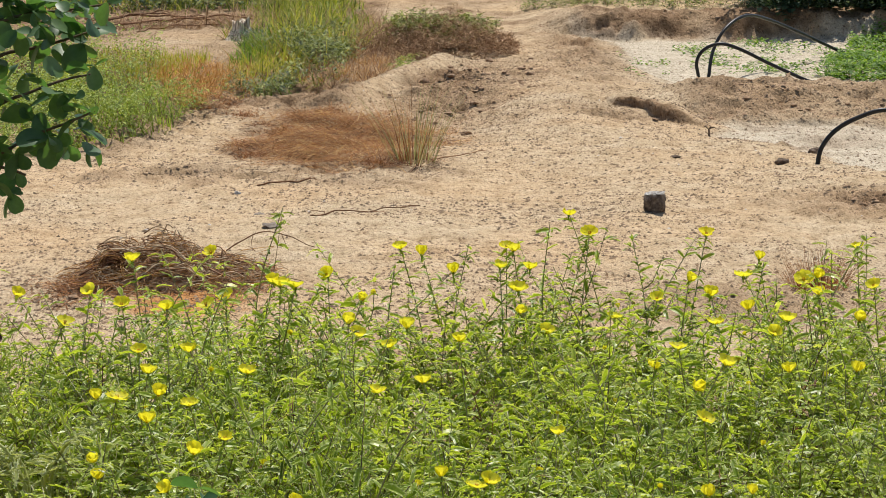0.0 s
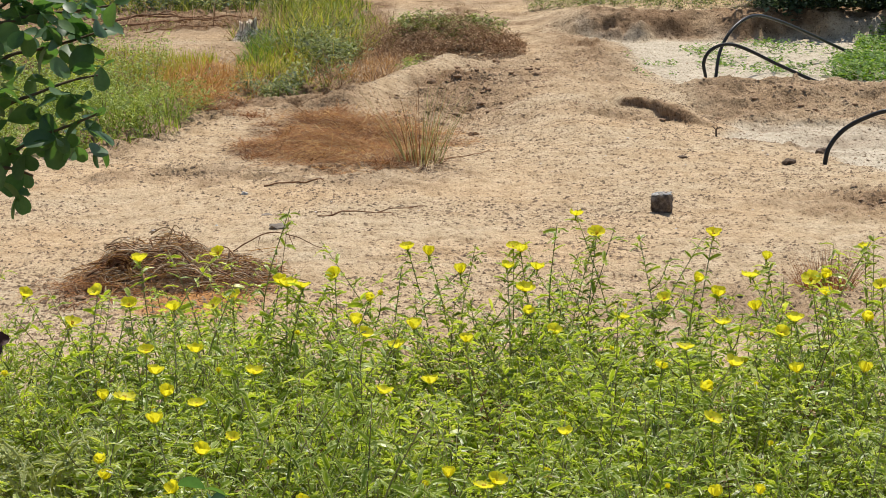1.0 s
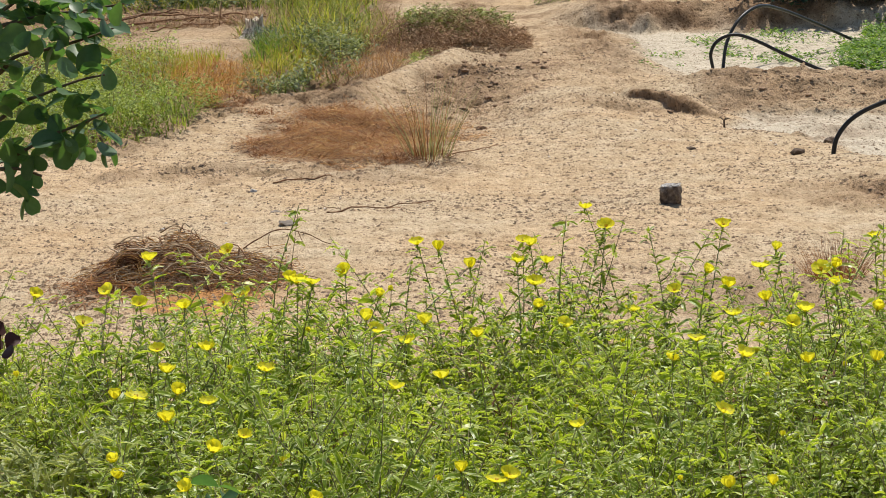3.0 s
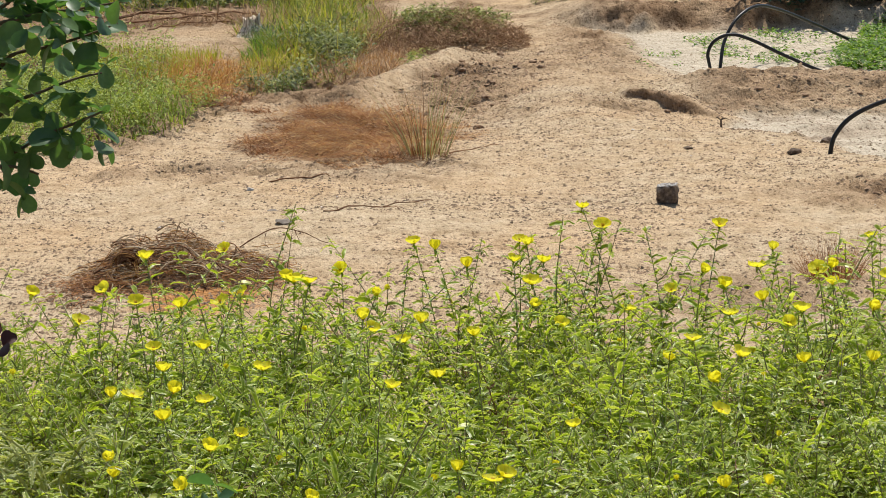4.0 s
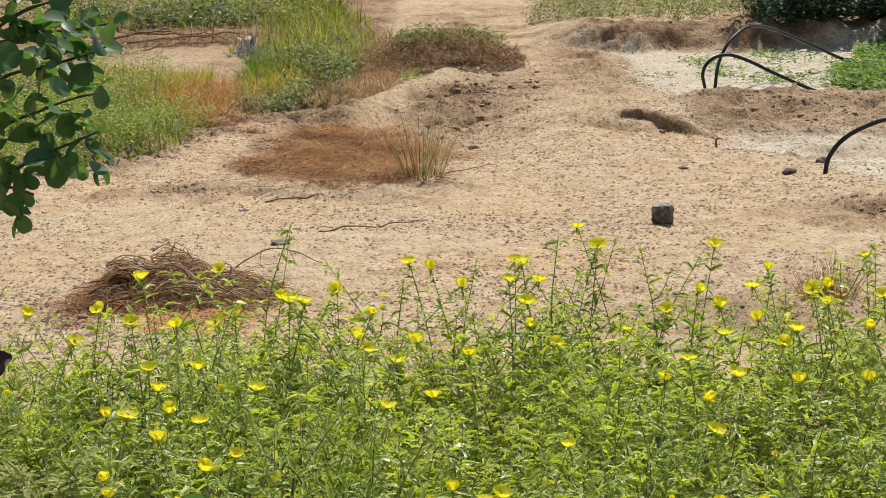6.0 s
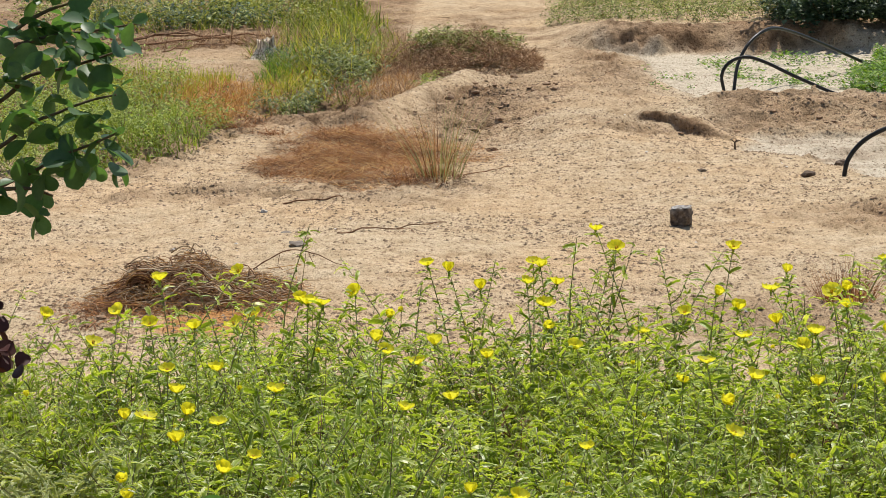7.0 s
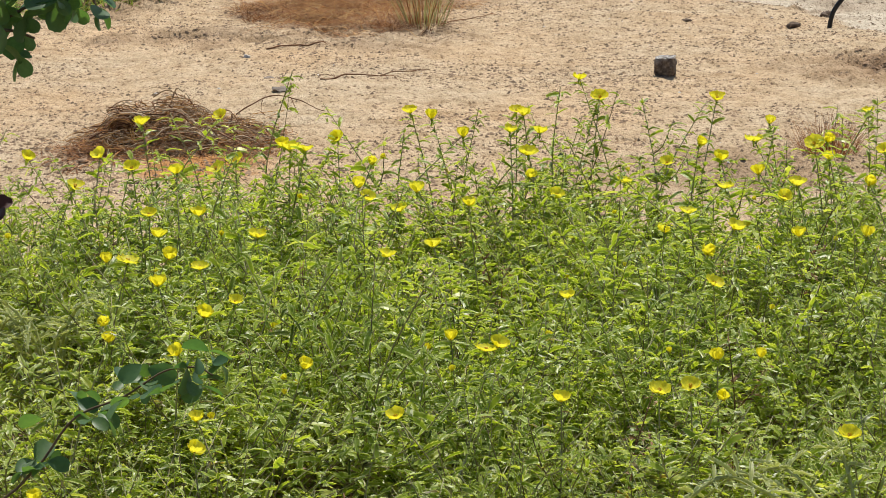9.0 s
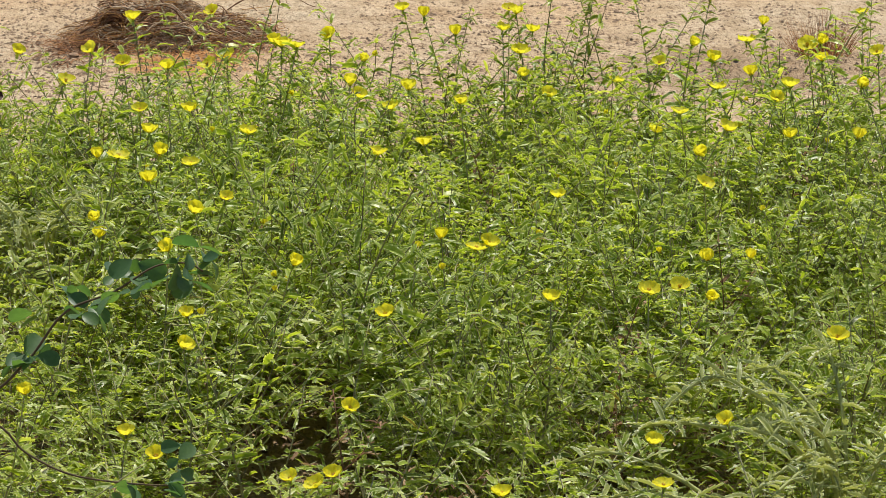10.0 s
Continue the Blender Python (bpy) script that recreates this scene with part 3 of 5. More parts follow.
def brick():
    bm = bmesh.new()
    bmesh.ops.create_cube(bm, size=1.0)
    bmesh.ops.subdivide_edges(bm, edges=bm.edges[:], cuts=11, use_grid_fill=True)
    for v in bm.verts:
        d = Vector((v.co.x, v.co.y, v.co.z))
        m = max(abs(d.x), abs(d.y), abs(d.z))
        r = d.length
        d *= 1 - 0.20 * max(0, (r - 0.58) / 0.29)
        d.x += 0.10 * max(0, -d.z - 0.25) * (-1 if d.x < -0.2 else 0.2)
        d += d.normalized() * (0.08 * noise.noise(d * 3.2) + 0.06 * noise.noise(d * 8) + 0.04 * noise.noise(d * 17))
        v.co = Vector((d.x * 0.088, d.y * 0.082, d.z * 0.084))
    me = bpy.data.meshes.new("broken_block")
    bm.to_mesh(me)
    bm.free()
    me.materials.append(BLOCK)
    me.polygons.foreach_set("use_smooth", [True] * len(me.polygons))
    ob = thing("broken_block", "dark sooty broken brick standing on the sand", "brick", pose(0.905, 9.62, ground_z(0.905, 9.62) + 0.038, 2, -5, -12), me)
    b = Build()
    for _ in range(110):
        x, y = rng.uniform(-0.042, 0.044), rng.uniform(-0.032, 0.034)
        lump(b, Vector((x * 0.92, y, 0.039 + 0.003 * rng.random())), 0.003 + 0.005 * rng.random(), 0.5)
    part("mortar_crust", b.mesh("mortar_crust", MORTAR, False), ob, "pale crumbling crust of old mortar")


brick()


def hose(label, points):
    b = Build()
    line = spline(points, 10)
    tube(b, line, 0.0118, 0.0118, 10)
    thing("irrigation_hose", label, "hose", data=b.mesh("irrigation_hose", RUBBER), group="hoses in the basins")


hose("black plastic hose arching low out of the silt", [(1.745, 15.5, -0.06), (1.741, 15.5, 0.01), (1.727, 15.5, 0.11), (1.775, 15.5, 0.194), (1.886, 15.5, 0.233), (2.021, 15.5, 0.196), (2.216, 15.5, 0.102), (2.43, 15.5, 0.005), (2.52, 15.5, -0.03)])
hose("tall black plastic hose arching into green creepers", [(1.815, 15.6, -0.06), (1.823, 15.6, 0.007), (1.861, 15.7, 0.169), (1.959, 15.8, 0.317), (2.121, 16.0, 0.388), (2.337, 16.4, 0.331), (2.662, 16.9, 0.189), (3.055, 17.45, 0.005), (3.2, 17.6, -0.03)])
hose("black plastic hose rising out of pale silt", [(1.85, 11.2, -0.06), (1.857, 11.2, 0.005), (1.877, 11.2, 0.089), (1.945, 11.2, 0.174), (2.054, 11.2, 0.236), (2.187, 11.2, 0.272), (2.389, 11.2, 0.244), (2.563, 11.2, 0.089), (2.62, 11.2, -0.03)])


# ---- sticks, stump, log ----
def stick(label, points, r0, r1, mat=TWIG, branches=()):
    b = Build()
    tube(b, [p + Vector((0, 0, ground_z(p.x, p.y) + r0 * 0.6)) for p in spline(points, 6)], r0, r1, 5, 0.3)
    for pts in branches:
        tube(b, [p + Vector((0, 0, ground_z(p.x, p.y) + r0 * 0.6)) for p in spline(pts, 5)], r0 * 0.6, r1 * 0.6, 4, 0.3)
    thing("stick", label, "stick", data=b.mesh("stick", mat))


stick("thin dry stick lying on the sand by straw", [(-0.87, 10.55, 0), (-0.77, 10.6, 0.006), (-0.66, 10.62, 0), (-0.56, 10.72, 0.004)], 0.004, 0.003)
stick("long dry forked stick on the sand", [(-0.56, 9.52, 0), (-0.44, 9.62, 0.008), (-0.30, 9.72, 0.003), (-0.2, 9.74, 0.01), (-0.1, 9.83, 0.004)], 0.0036, 0.002, TWIG, [[(-0.32, 9.71, 0), (-0.26, 9.62, 0.006), (-0.23, 9.5, 0)], [(-0.5, 9.57, 0), (-0.52, 9.7, 0.003), (-0.58, 9.76, 0)]])
stick("bent bare twig arching beside the brush pile", [(-0.84, 8.7, 0.0), (-0.78, 8.75, 0.035), (-0.70, 8.75, 0.07), (-0.64, 8.75, 0.065), (-0.57, 8.75, 0.035), (-0.5, 8.75, 0.0)], 0.003, 0.0015, TWIG, [[(-0.63, 8.75, 0.065), (-0.615, 8.74, 0.03), (-0.60, 8.72, 0.0)], [(-0.74, 8.75, 0.05), (-0.745, 8.74, 0.03), (-0.74, 8.72, 0.0)]])
stick("thin straw stalk lying by the grass clump", [(-0.03, 11.6, 0.0), (0.1, 11.66, 0.008), (0.22, 11.75, 0.002)], 0.003, 0.002)
stick("small dead sprig standing in the silt's edge", [(1.47, 12.5, -0.01), (1.468, 12.5, 0.03), (1.478, 12.49, 0.055)], 0.006, 0.003, DARK_CLOD, [[(1.468, 12.5, 0.03), (1.45, 12.49, 0.045), (1.44, 12.49, 0.042)], [(1.47, 12.5, 0.035), (1.49, 12.5, 0.05), (1.505, 12.5, 0.048)]])
stick("dry stick on the bare patch", [(-2.62, 19.5, 0), (-2.3, 19.8, 0.03), (-1.95, 19.95, 0.02)], 0.007, 0.004, TWIG)
stick("long weathered pole among flattened brush", [(-3.1, 19.7, 0.02), (-2.6, 20.0, 0.05), (-2.1, 20.3, 0.06), (-1.7, 20.5, 0.02)], 0.012, 0.007, TWIG)
stick("long brown pole among flattened brush", [(-3.2, 20.4, 0.03), (-2.7, 20.35, 0.07), (-2.2, 20.3, 0.05), (-1.9, 20.25, 0.0)], 0.013, 0.007, TWIG)
stick("thin crooked branch on flattened brush", [(-2.95, 20.0, 0.05), (-2.6, 20.35, 0.1), (-2.3, 20.4, 0.04), (-2.0, 20.7, 0.02)], 0.009, 0.005, TWIG, [[(-2.6, 20.35, 0.1), (-2.45, 20.1, 0.14), (-2.3, 20.0, 0.05)]])
stick("dry pole lying beyond the stump", [(-2.9, 20.2, 0), (-2.4, 20.5, 0.02), (-1.8, 20.8, 0.03)], 0.010, 0.006, TWIG)


def stump():
    bm = bmesh.new()
    sides, rows = 28, 9
    ring = []
    for r in range(rows):
        t = r / (rows - 1)
        row = []
        for k in range(sides):
            a = 2 * math.pi * k / sides
            rad = 0.095 * (1.25 - 0.55 * min(t * 1.6, 1) + 0.2 * (1 - t) ** 3) * (1 + 0.22 * noise.noise(Vector((math.cos(a) * 2, math.sin(a) * 2, t * 0.8))) + 0.1 * noise.noise(Vector((math.cos(a) * 6, math.sin(a) * 6, t))))
            top = 0.15 + 0.055 * noise.noise(Vector((math.cos(a) * 1.7, math.sin(a) * 1.7, 4))) + 0.02 * noise.noise(Vector((math.cos(a) * 5, math.sin(a) * 5, 9)))
            row.append(bm.verts.new((rad * math.cos(a), rad * math.sin(a), t * top - 0.02)))
        ring.append(row)
    for p, q in zip(ring, ring[1:]):
        for k in range(sides):
            bm.faces.new((p[k], p[(k + 1) % sides], q[(k + 1) % sides], q[k]))
    mid = bm.verts.new((0.01, 0.0, 0.10))
    for k in range(sides):
        bm.faces.new((ring[-1][k], ring[-1][(k + 1) % sides], mid))
    me = bpy.data.meshes.new("tree_stump")
    bm.to_mesh(me)
    bm.free()
    me.materials.append(DEAD_WOOD)
    thing("tree_stump", "weathered grey jagged tree stump beside tall grass", "stump", pose(-1.66, 18.75, ground_z(-1.66, 18.75), 0, 0, 20) @ Matrix.Diagonal((1.05, 1.05, 1.2, 1)), me)


stump()


# ---- dry brush, straw and grass ----
def pile_top(x, y):
    """The heap's height: a knob at one end and a long low back."""
    across = max(0.0, 1 - ((y - 8.22) / 0.34) ** 2)
    back = 0.10 * float(sm(-1.34, -1.17, x)) * (1 - float(sm(-1.05, -0.64, x))) ** 0.8 + 0.008
    knob = 0.055 * math.exp(-((x + 1.20) / 0.05) ** 2 - ((y - 8.2) / 0.12) ** 2)
    return (back * (1 + 0.25 * math.sin(x * 23) + 0.2 * math.sin(y * 31 + x * 9) + 0.1 * math.sin(x * 61 + y * 17)) + knob) * across


def brush_pile():
    twigs, pale, brown, litter, dark = Build(), Build(), Build(), Build(), Build()
    for k in range(1500):
        x, y = rng.uniform(-1.34, -0.66), rng.gauss(8.2, 0.17)
        top = pile_top(x, y)
        if top < 0.008 and rng.random() < 0.8:
            continue
        p = Vector((x, y, ground_z(x, y) + top * rng.random() ** 0.35 + 0.004))
        d = rng.gauss(0.0, 0.95) + (3.14 if rng.random() < 0.5 else 0)
        ln = rng.uniform(0.03, 0.13) if rng.random() < 0.85 else rng.uniform(0.12, 0.24)
        way, side = Vector((math.cos(d), math.sin(d), rng.gauss(0, 0.2))), rng.gauss(0, 0.45) * ln
        pts = []
        for t, off in ((-0.5, 0), (-0.2, 0.8), (0.15, 1.0), (0.5, -0.2)):
            q = p + way * ln * t + Vector((-math.sin(d) * side * off, math.cos(d) * side * off, rng.gauss(0, 0.05) * ln))
            q.z = min(max(q.z, ground_z(q.x, q.y) + 0.002), ground_z(q.x, q.y) + pile_top(q.x, q.y) + 0.02)
            pts.append(q)
        r = rng.uniform(0.0007, 0.0017) if rng.random() < 0.95 else 0.003
        tube((twigs, brown, pale, brown, pale)[k % 5], spline(pts, 3), r, r * 0.6, 3, 0.2)
    for k in range(260):
        a0, a1, q = rng.uniform(-0.5, 1.5), rng.uniform(1.8, 3.8), rng.uniform(0.02, 0.055)
        y = rng.gauss(8.13, 0.035)
        pts = []
        for i in range(4):
            a = a0 + (a1 - a0) * i / 3
            pts.append(Vector((-1.19 + q * math.cos(a), y + rng.gauss(0, 0.008), ground_z(-1.19, y) + 0.065 + 0.95 * q * math.sin(a))))
        tube(dark if k % 5 else brown, spline(pts, 3), 0.0018, 0.0009, 3, 0.2)
    for k in range(130):
        x, y = rng.uniform(-1.27, -0.72), rng.uniform(7.98, 8.28)
        d = rng.gauss(0.4, 0.8)
        p = Vector((x, y, ground_z(x, y) + pile_top(x, y) + 0.004))
        way = Vector((math.cos(d), math.sin(d) * 0.5, rng.gauss(0, 0.3))) * rng.uniform(0.025, 0.075)
        tube(pale if k % 3 else twigs, spline([p - way, p + Vector((0, 0, rng.gauss(0.004, 0.014))), p + way + Vector((0, 0, rng.gauss(-0.01, 0.012)))], 3), rng.uniform(0.002, 0.0036), 0.0014, 4, 0.3)
    for k in range(34):
        x, y = rng.uniform(-1.22, -0.68), rng.uniform(8.1, 8.35)
        p = Vector((x, y, ground_z(x, y) + pile_top(x, y)))
        pts = [p - Vector((0, 0, 0.03)), p + Vector((rng.gauss(0, 0.02), 0, 0.014)), p + Vector((rng.gauss(0, 0.06), rng.gauss(0, 0.03), rng.uniform(0.01, 0.04)))]
        tube(pale if k % 3 else twigs, spline(pts, 4), 0.0017, 0.0008, 3)
    for k in range(3600):
        if k % 4:
            x, y = rng.uniform(-1.36, -0.62), rng.gauss(8.17, 0.18)
        else:
            x, y = rng.gauss(-1.30, 0.09), rng.gauss(7.95, 0.12)
        d = rng.random() * 6.3
        z = ground_z(x, y) + pile_top(x, y) * rng.random() ** 0.5 + 0.003
        # every third blade dark, standing in for shaded hollows under the knob
        blade(litter if k % 3 else dark, Vector((x, y, z)), (math.cos(d), math.sin(d), rng.gauss(0.05, 0.25)), rng.uniform(0.02, 0.08), rng.uniform(0.003, 0.007), rng.uniform(0.1, 0.8))
    ob = thing("brush_pile", "low heap of tangled dry brown twigs and stalks on the sand", "brush pile")
    part("twig_tangle", twigs.mesh("twig_tangle", TWIG), ob)["kind"] = "stuff"
    part("bleached_straw", pale.mesh("bleached_straw", BLEACHED_SUNLIT), ob, "pale stalks, bleached and with sunlight put into their colour")["kind"] = "stuff"
    part("stalk_tangle", brown.mesh("stalk_tangle", ORANGE_STRAW), ob, "golden-brown stalks")["kind"] = "stuff"
    part("litter", litter.mesh("litter", STRAW), ob, "dead reddish leaf litter")["kind"] = "stuff"
    part("matted_litter", dark.mesh("matted_litter", DARK_STRAW), ob, "dark brown matted stalks, and dark litter as the heap's shaded hollows")["kind"] = "stuff"


brush_pile()


def straw_patch():
    b, c = Build(), Build()
    for k in range(19000):
        x, y = rng.gauss(-0.54, 0.36), rng.gauss(12.3, 0.8)
        q = ((x + 0.56) / 0.70) ** 2 + ((y - 12.3) / 1.35) ** 2
        if q > 1.25 or y < 10.8 or float(vn(x, y, 4, 3)) < -0.75 + 1.25 * q * q + 0.5 * rng.random() - 0.35:
            continue
        tuft = 0.5 + 0.5 * float(vn(x, y, 5, 8))
        d = rng.gauss(0.2, 0.55) + 1.5 * float(vn(x, y, 3, 1)) + (3.14 if rng.random() < 0.5 else 0)
        z = ground_z(x, y) + 0.08 * tuft * tuft * rng.random() + 0.004
        blade(b if k % 4 else c, Vector((x, y, z)), (math.cos(d), math.sin(d), abs(rng.gauss(0.05, 0.28))), rng.uniform(0.05, 0.17), rng.uniform(0.0018, 0.0045) * (1 if k % 4 else 1.5), rng.uniform(0.0, 1.3))
    for cx, cy in ((-0.85, 13.3), (-0.68, 13.4), (-1.15, 13.2), (-1.35, 13.5), (-1.45, 13.9), (-1.3, 13.75), (-1.0, 11.7), (-0.78, 13.0), (-0.2, 11.5), (-0.35, 11.25), (-0.9, 12.5), (-0.55, 12.9), (-0.5, 12.2), (-1.05, 12.1)):
        for k in range(110):
            d = rng.random() * 6.3
            x, y = cx + rng.gauss(0, 0.04), cy + rng.gauss(0, 0.06)
            blade(b, Vector((x, y, ground_z(x, y))), (math.cos(d), math.sin(d), rng.uniform(0.2, 1.2)), rng.uniform(0.06, 0.17), 0.004, 0.6)
    e = Build()
    for cx, cy in ((-0.8, 13.35), (-1.0, 12.65), (-1.08, 11.95), (-0.62, 12.75), (-0.9, 12.1), (-0.42, 12.55), (-0.3, 11.35), (-0.7, 11.6), (-0.12, 11.3)):
        for k in range(120):
            d, q = rng.random() * 6.3, rng.random() ** 0.5 * 0.09
            x, y = cx + q * math.cos(d), cy + q * math.sin(d) * 1.6
            blade(e, Vector((x, y, ground_z(x, y) + 0.01)), (math.cos(d), math.sin(d), rng.uniform(0.1, 0.9)), rng.uniform(0.05, 0.13), 0.005, 0.8)
    ob = thing("straw_patch", "mat of flattened reddish-brown dead grass on the sand", "dead grass")
    part("straw_mat", b.mesh("straw_mat", STRAW, False), ob)["kind"] = "stuff"
    part("bleached_straw", c.mesh("bleached_straw", ORANGE_STRAW, False), ob, "orange straw")["kind"] = "stuff"
    part("dark_straw", e.mesh("dark_straw", DARK_STRAW, False), ob, "dark brown matted tufts")["kind"] = "stuff"


straw_patch()


def grass_clump(name, label, cx, cy, spread, n, lo, hi, width, lean, mat, droop=0.35, dry=None):
    b, c = Build(), Build()
    for k in range(n):
        a, q = rng.random() * 6.3, rng.random() ** 0.5
        x, y = cx + math.cos(a) * q * spread, cy + math.sin(a) * q * spread
        out = Vector((math.cos(a) * q * lean + rng.gauss(0, lean * 0.3), math.sin(a) * q * lean + rng.gauss(0, lean * 0.3), 1))
        blade(c if dry and rng.random() < 0.4 else b, Vector((x, y, ground_z(x, y) - 0.005)), out, rng.uniform(lo, hi), width * rng.uniform(0.7, 1.2), droop * rng.random(), 4)
    ob = thing(name, label, "grass")
    part("green_growth", b.mesh("green_growth", mat, False), ob)["kind"] = "stuff"
    if dry and c.v:
        part("dry_growth", c.mesh("dry_growth", dry, False), ob, "dry straw-coloured blades")["kind"] = "stuff"


grass_clump("grass_clump", "sparse upright clump of thin green grass in dead straw", -0.15, 11.4, 0.11, 115, 0.22, 0.56, 0.0040, 0.44, CLUMP, 0.35, STRAW)
grass_clump("dry_tuft", "wispy dry reddish tuft on the sand", 1.33, 7.95, 0.10, 420, 0.07, 0.19, 0.0022, 0.6, STRAW, 0.3)


def inside(x, y, poly):
    hit = False
    for (ax, ay), (bx, by) in zip(poly, poly[1:] + poly[:1]):
        if (ay > y) != (by > y) and x < (bx - ax) * (y - ay) / (by - ay) + ax:
            hit = not hit
    return hit


def sward(name, label, poly, n, lo, hi, width, mat, lean=0.35, clump=3.0, droop=0.5, category="grass", steps=2):
    """A stand of grass over a piece of the plan, thicker in some places than others."""
    b = Build()
    xs, ys = [p[0] for p in poly], [p[1] for p in poly]
    made = 0
    while made < n:
        x, y = rng.uniform(min(xs), max(xs)), rng.uniform(min(ys), max(ys))
        made += 1
        e = 0.12 * float(vn(x, y, 3, 2)) + 0.22 * float(vn(x, y, 1.2, 5))
        if not inside(x + e, y + e, poly) or float(vn(x, y, clump, 6)) < rng.uniform(-0.9, 0.25):
            continue
        a = rng.random() * 6.3
        ln = rng.uniform(lo, hi) * (0.75 + 0.35 * float(vn(x, y, 1.1, 9)))
        blade(b, Vector((x, y, ground_z(x, y) - 0.004)), (math.cos(a) * lean * rng.random(), math.sin(a) * lean * rng.random(), 1), ln, width * rng.uniform(0.7, 1.3), droop * rng.random(), steps)
    thing(name, label, category, data=b.mesh(name, mat, False), kind="stuff")


def scrub(name, label, poly, n, height, size, mat, woody=TWIG, mound=None, category="scrub", hole=0.0, twigs=0.3, each=7, round_leaf=0.42, low=0.08):
    """Low scrub over a piece of the plan: thin shoots with many small leaves, in uneven clumps."""
    b, w = Build(), Build()
    xs, ys = [p[0] for p in poly], [p[1] for p in poly]
    for _ in range(n):
        x, y = rng.uniform(min(xs), max(xs)), rng.uniform(min(ys), max(ys))
        e = 0.15 * float(vn(x, y, 2.2, 3))
        if not inside(x + e, y + e, poly) or float(vn(x, y, 2.6, 4)) < hole - 0.6 * rng.random():
            continue
        top = height * (0.55 + 0.4 * float(vn(x, y, 1.7, 7)) + 0.35 * float(vn(x, y, 6.0, 5)) + 0.3 * rng.random())
        top *= mound(x, y) if mound else 1
        if top < 0.015:
            continue
        z0 = ground_z(x, y)
        lx, ly = rng.gauss(0, 0.4), rng.gauss(0, 0.4)
        if rng.random() < twigs:
            line = [Vector((x, y, z0)), Vector((x + lx * top * 0.4, y + ly * top * 0.4, z0 + top * 0.5)), Vector((x + lx * top, y + ly * top, z0 + top))]
            tube(w, line, 0.0020, 0.0010, 3)
        for k in range(each):
            t = rng.uniform(low, 1.0)
            p = Vector((x + lx * top * t + rng.gauss(0, 0.02), y + ly * top * t + rng.gauss(0, 0.02), z0 + top * t))
            a = rng.random() * 6.3
            ln = size * rng.uniform(0.6, 1.3)
            leaf(b, p, (math.cos(a), math.sin(a), rng.uniform(-0.3, 0.9)), ln, ln * round_leaf, 0.25, 0.3, (0.0, 1.0, 0.0))
    ob = thing(name, label, category)
    part("foliage", b.mesh("foliage", mat, False), ob)["kind"] = "stuff"
    if w.v:
        part("woody_growth", w.mesh("woody_growth", woody, False), ob, "thin woody shoots")["kind"] = "stuff"


sward("dry_brush", "flattened dry brush around the fallen poles", [(-3.2, 19.6), (-1.9, 19.9), (-1.7, 20.9), (-3.2, 20.9)], 3400, 0.12, 0.5, 0.007, DEAD_BRUSH, 6.0)
# patch of tall grass and weeds beside the bund
sward("tall_grass", "tall bright arching grass yellowing at its tips", [(-1.38, 19.3), (-0.72, 18.6), (-0.78, 20.5), (-0.98, 23.0), (-1.7, 23.0)], 2000, 0.22, 0.5, 0.014, GRASS, 1.4, 3.0, 1.2)
sward("tall_grass", "dull tangled grass by the stump", [(-1.62, 18.9), (-1.05, 18.6), (-1.15, 22), (-1.8, 22)], 1500, 0.12, 0.34, 0.010, GRASS, 1.6, 3.0, 1.0)
sward("dead_stalks", "tangled dead stalks behind the stump", [(-1.66, 18.9), (-0.85, 18.4), (-0.9, 22), (-1.9, 22)], 2300, 0.12, 0.34, 0.008, DEAD_BRUSH, 2.0, 3.0, 1.0)
sward("tall_grass", "tangled yellow-green grass among dry stalks", [(-1.42, 17.0), (-0.70, 16.3), (-0.66, 18.8), (-1.5, 19.2)], 2200, 0.12, 0.36, 0.014, GRASS, 1.7, 3.0, 1.2)
sward("tall_grass", "straggling yellow grass blades over the weeds", [(-1.3, 15.6), (-0.62, 15.4), (-0.6, 19.2), (-1.4, 19.2)], 1500, 0.2, 0.46, 0.013, LIME_GRASS, 1.6, 3.0, 1.2)
sward("dead_stalks", "dry brown stalks among the tall grass", [(-1.35, 15.0), (-0.5, 14.9), (-0.55, 19.0), (-1.4, 19.0)], 2600, 0.1, 0.34, 0.007, DEAD_BRUSH, 1.8, 3.0, 1.0)
sward("straw_fringe", "dead straw tangled through the green weeds", [(-1.35, 14.4), (-0.5, 14.6), (-0.5, 18.6), (-1.45, 18.6)], 2400, 0.1, 0.28, 0.008, ORANGE_STRAW, 1.8, 3.0, 1.0)
sward("short_grass", "fresh green grass below the stump", [(-1.56, 16.0), (-1.18, 15.9), (-1.2, 18.2), (-1.6, 18.2)], 2400, 0.08, 0.22, 0.007, CREEPER_LEAF, 0.9, 3.0, 0.8)
sward("meadow_grass", "soft yellow-green grass beside dark weeds", [(-1.36, 14.7), (-1.05, 14.5), (-0.95, 16.6), (-1.4, 16.8)], 2600, 0.1, 0.26, 0.007, LIME_GRASS, 1.2, 3.0, 0.9)
scrub("leafy_weeds", "dull green leafy weeds amid the grass", [(-1.1, 14.6), (-0.68, 14.9), (-0.68, 17.6), (-1.15, 17.6)], 520, 0.25, 0.046, SCRUB_LEAF, hole=0.1, twigs=0.06, each=9)
scrub("leafy_weeds", "dark green leafy weeds amid the grass", [(-1.05, 14.5), (-0.66, 14.8), (-0.72, 17.2), (-1.12, 17.2)], 620, 0.23, 0.05, WEED_LEAF, hole=0.1, twigs=0.04, each=9, round_leaf=0.3)
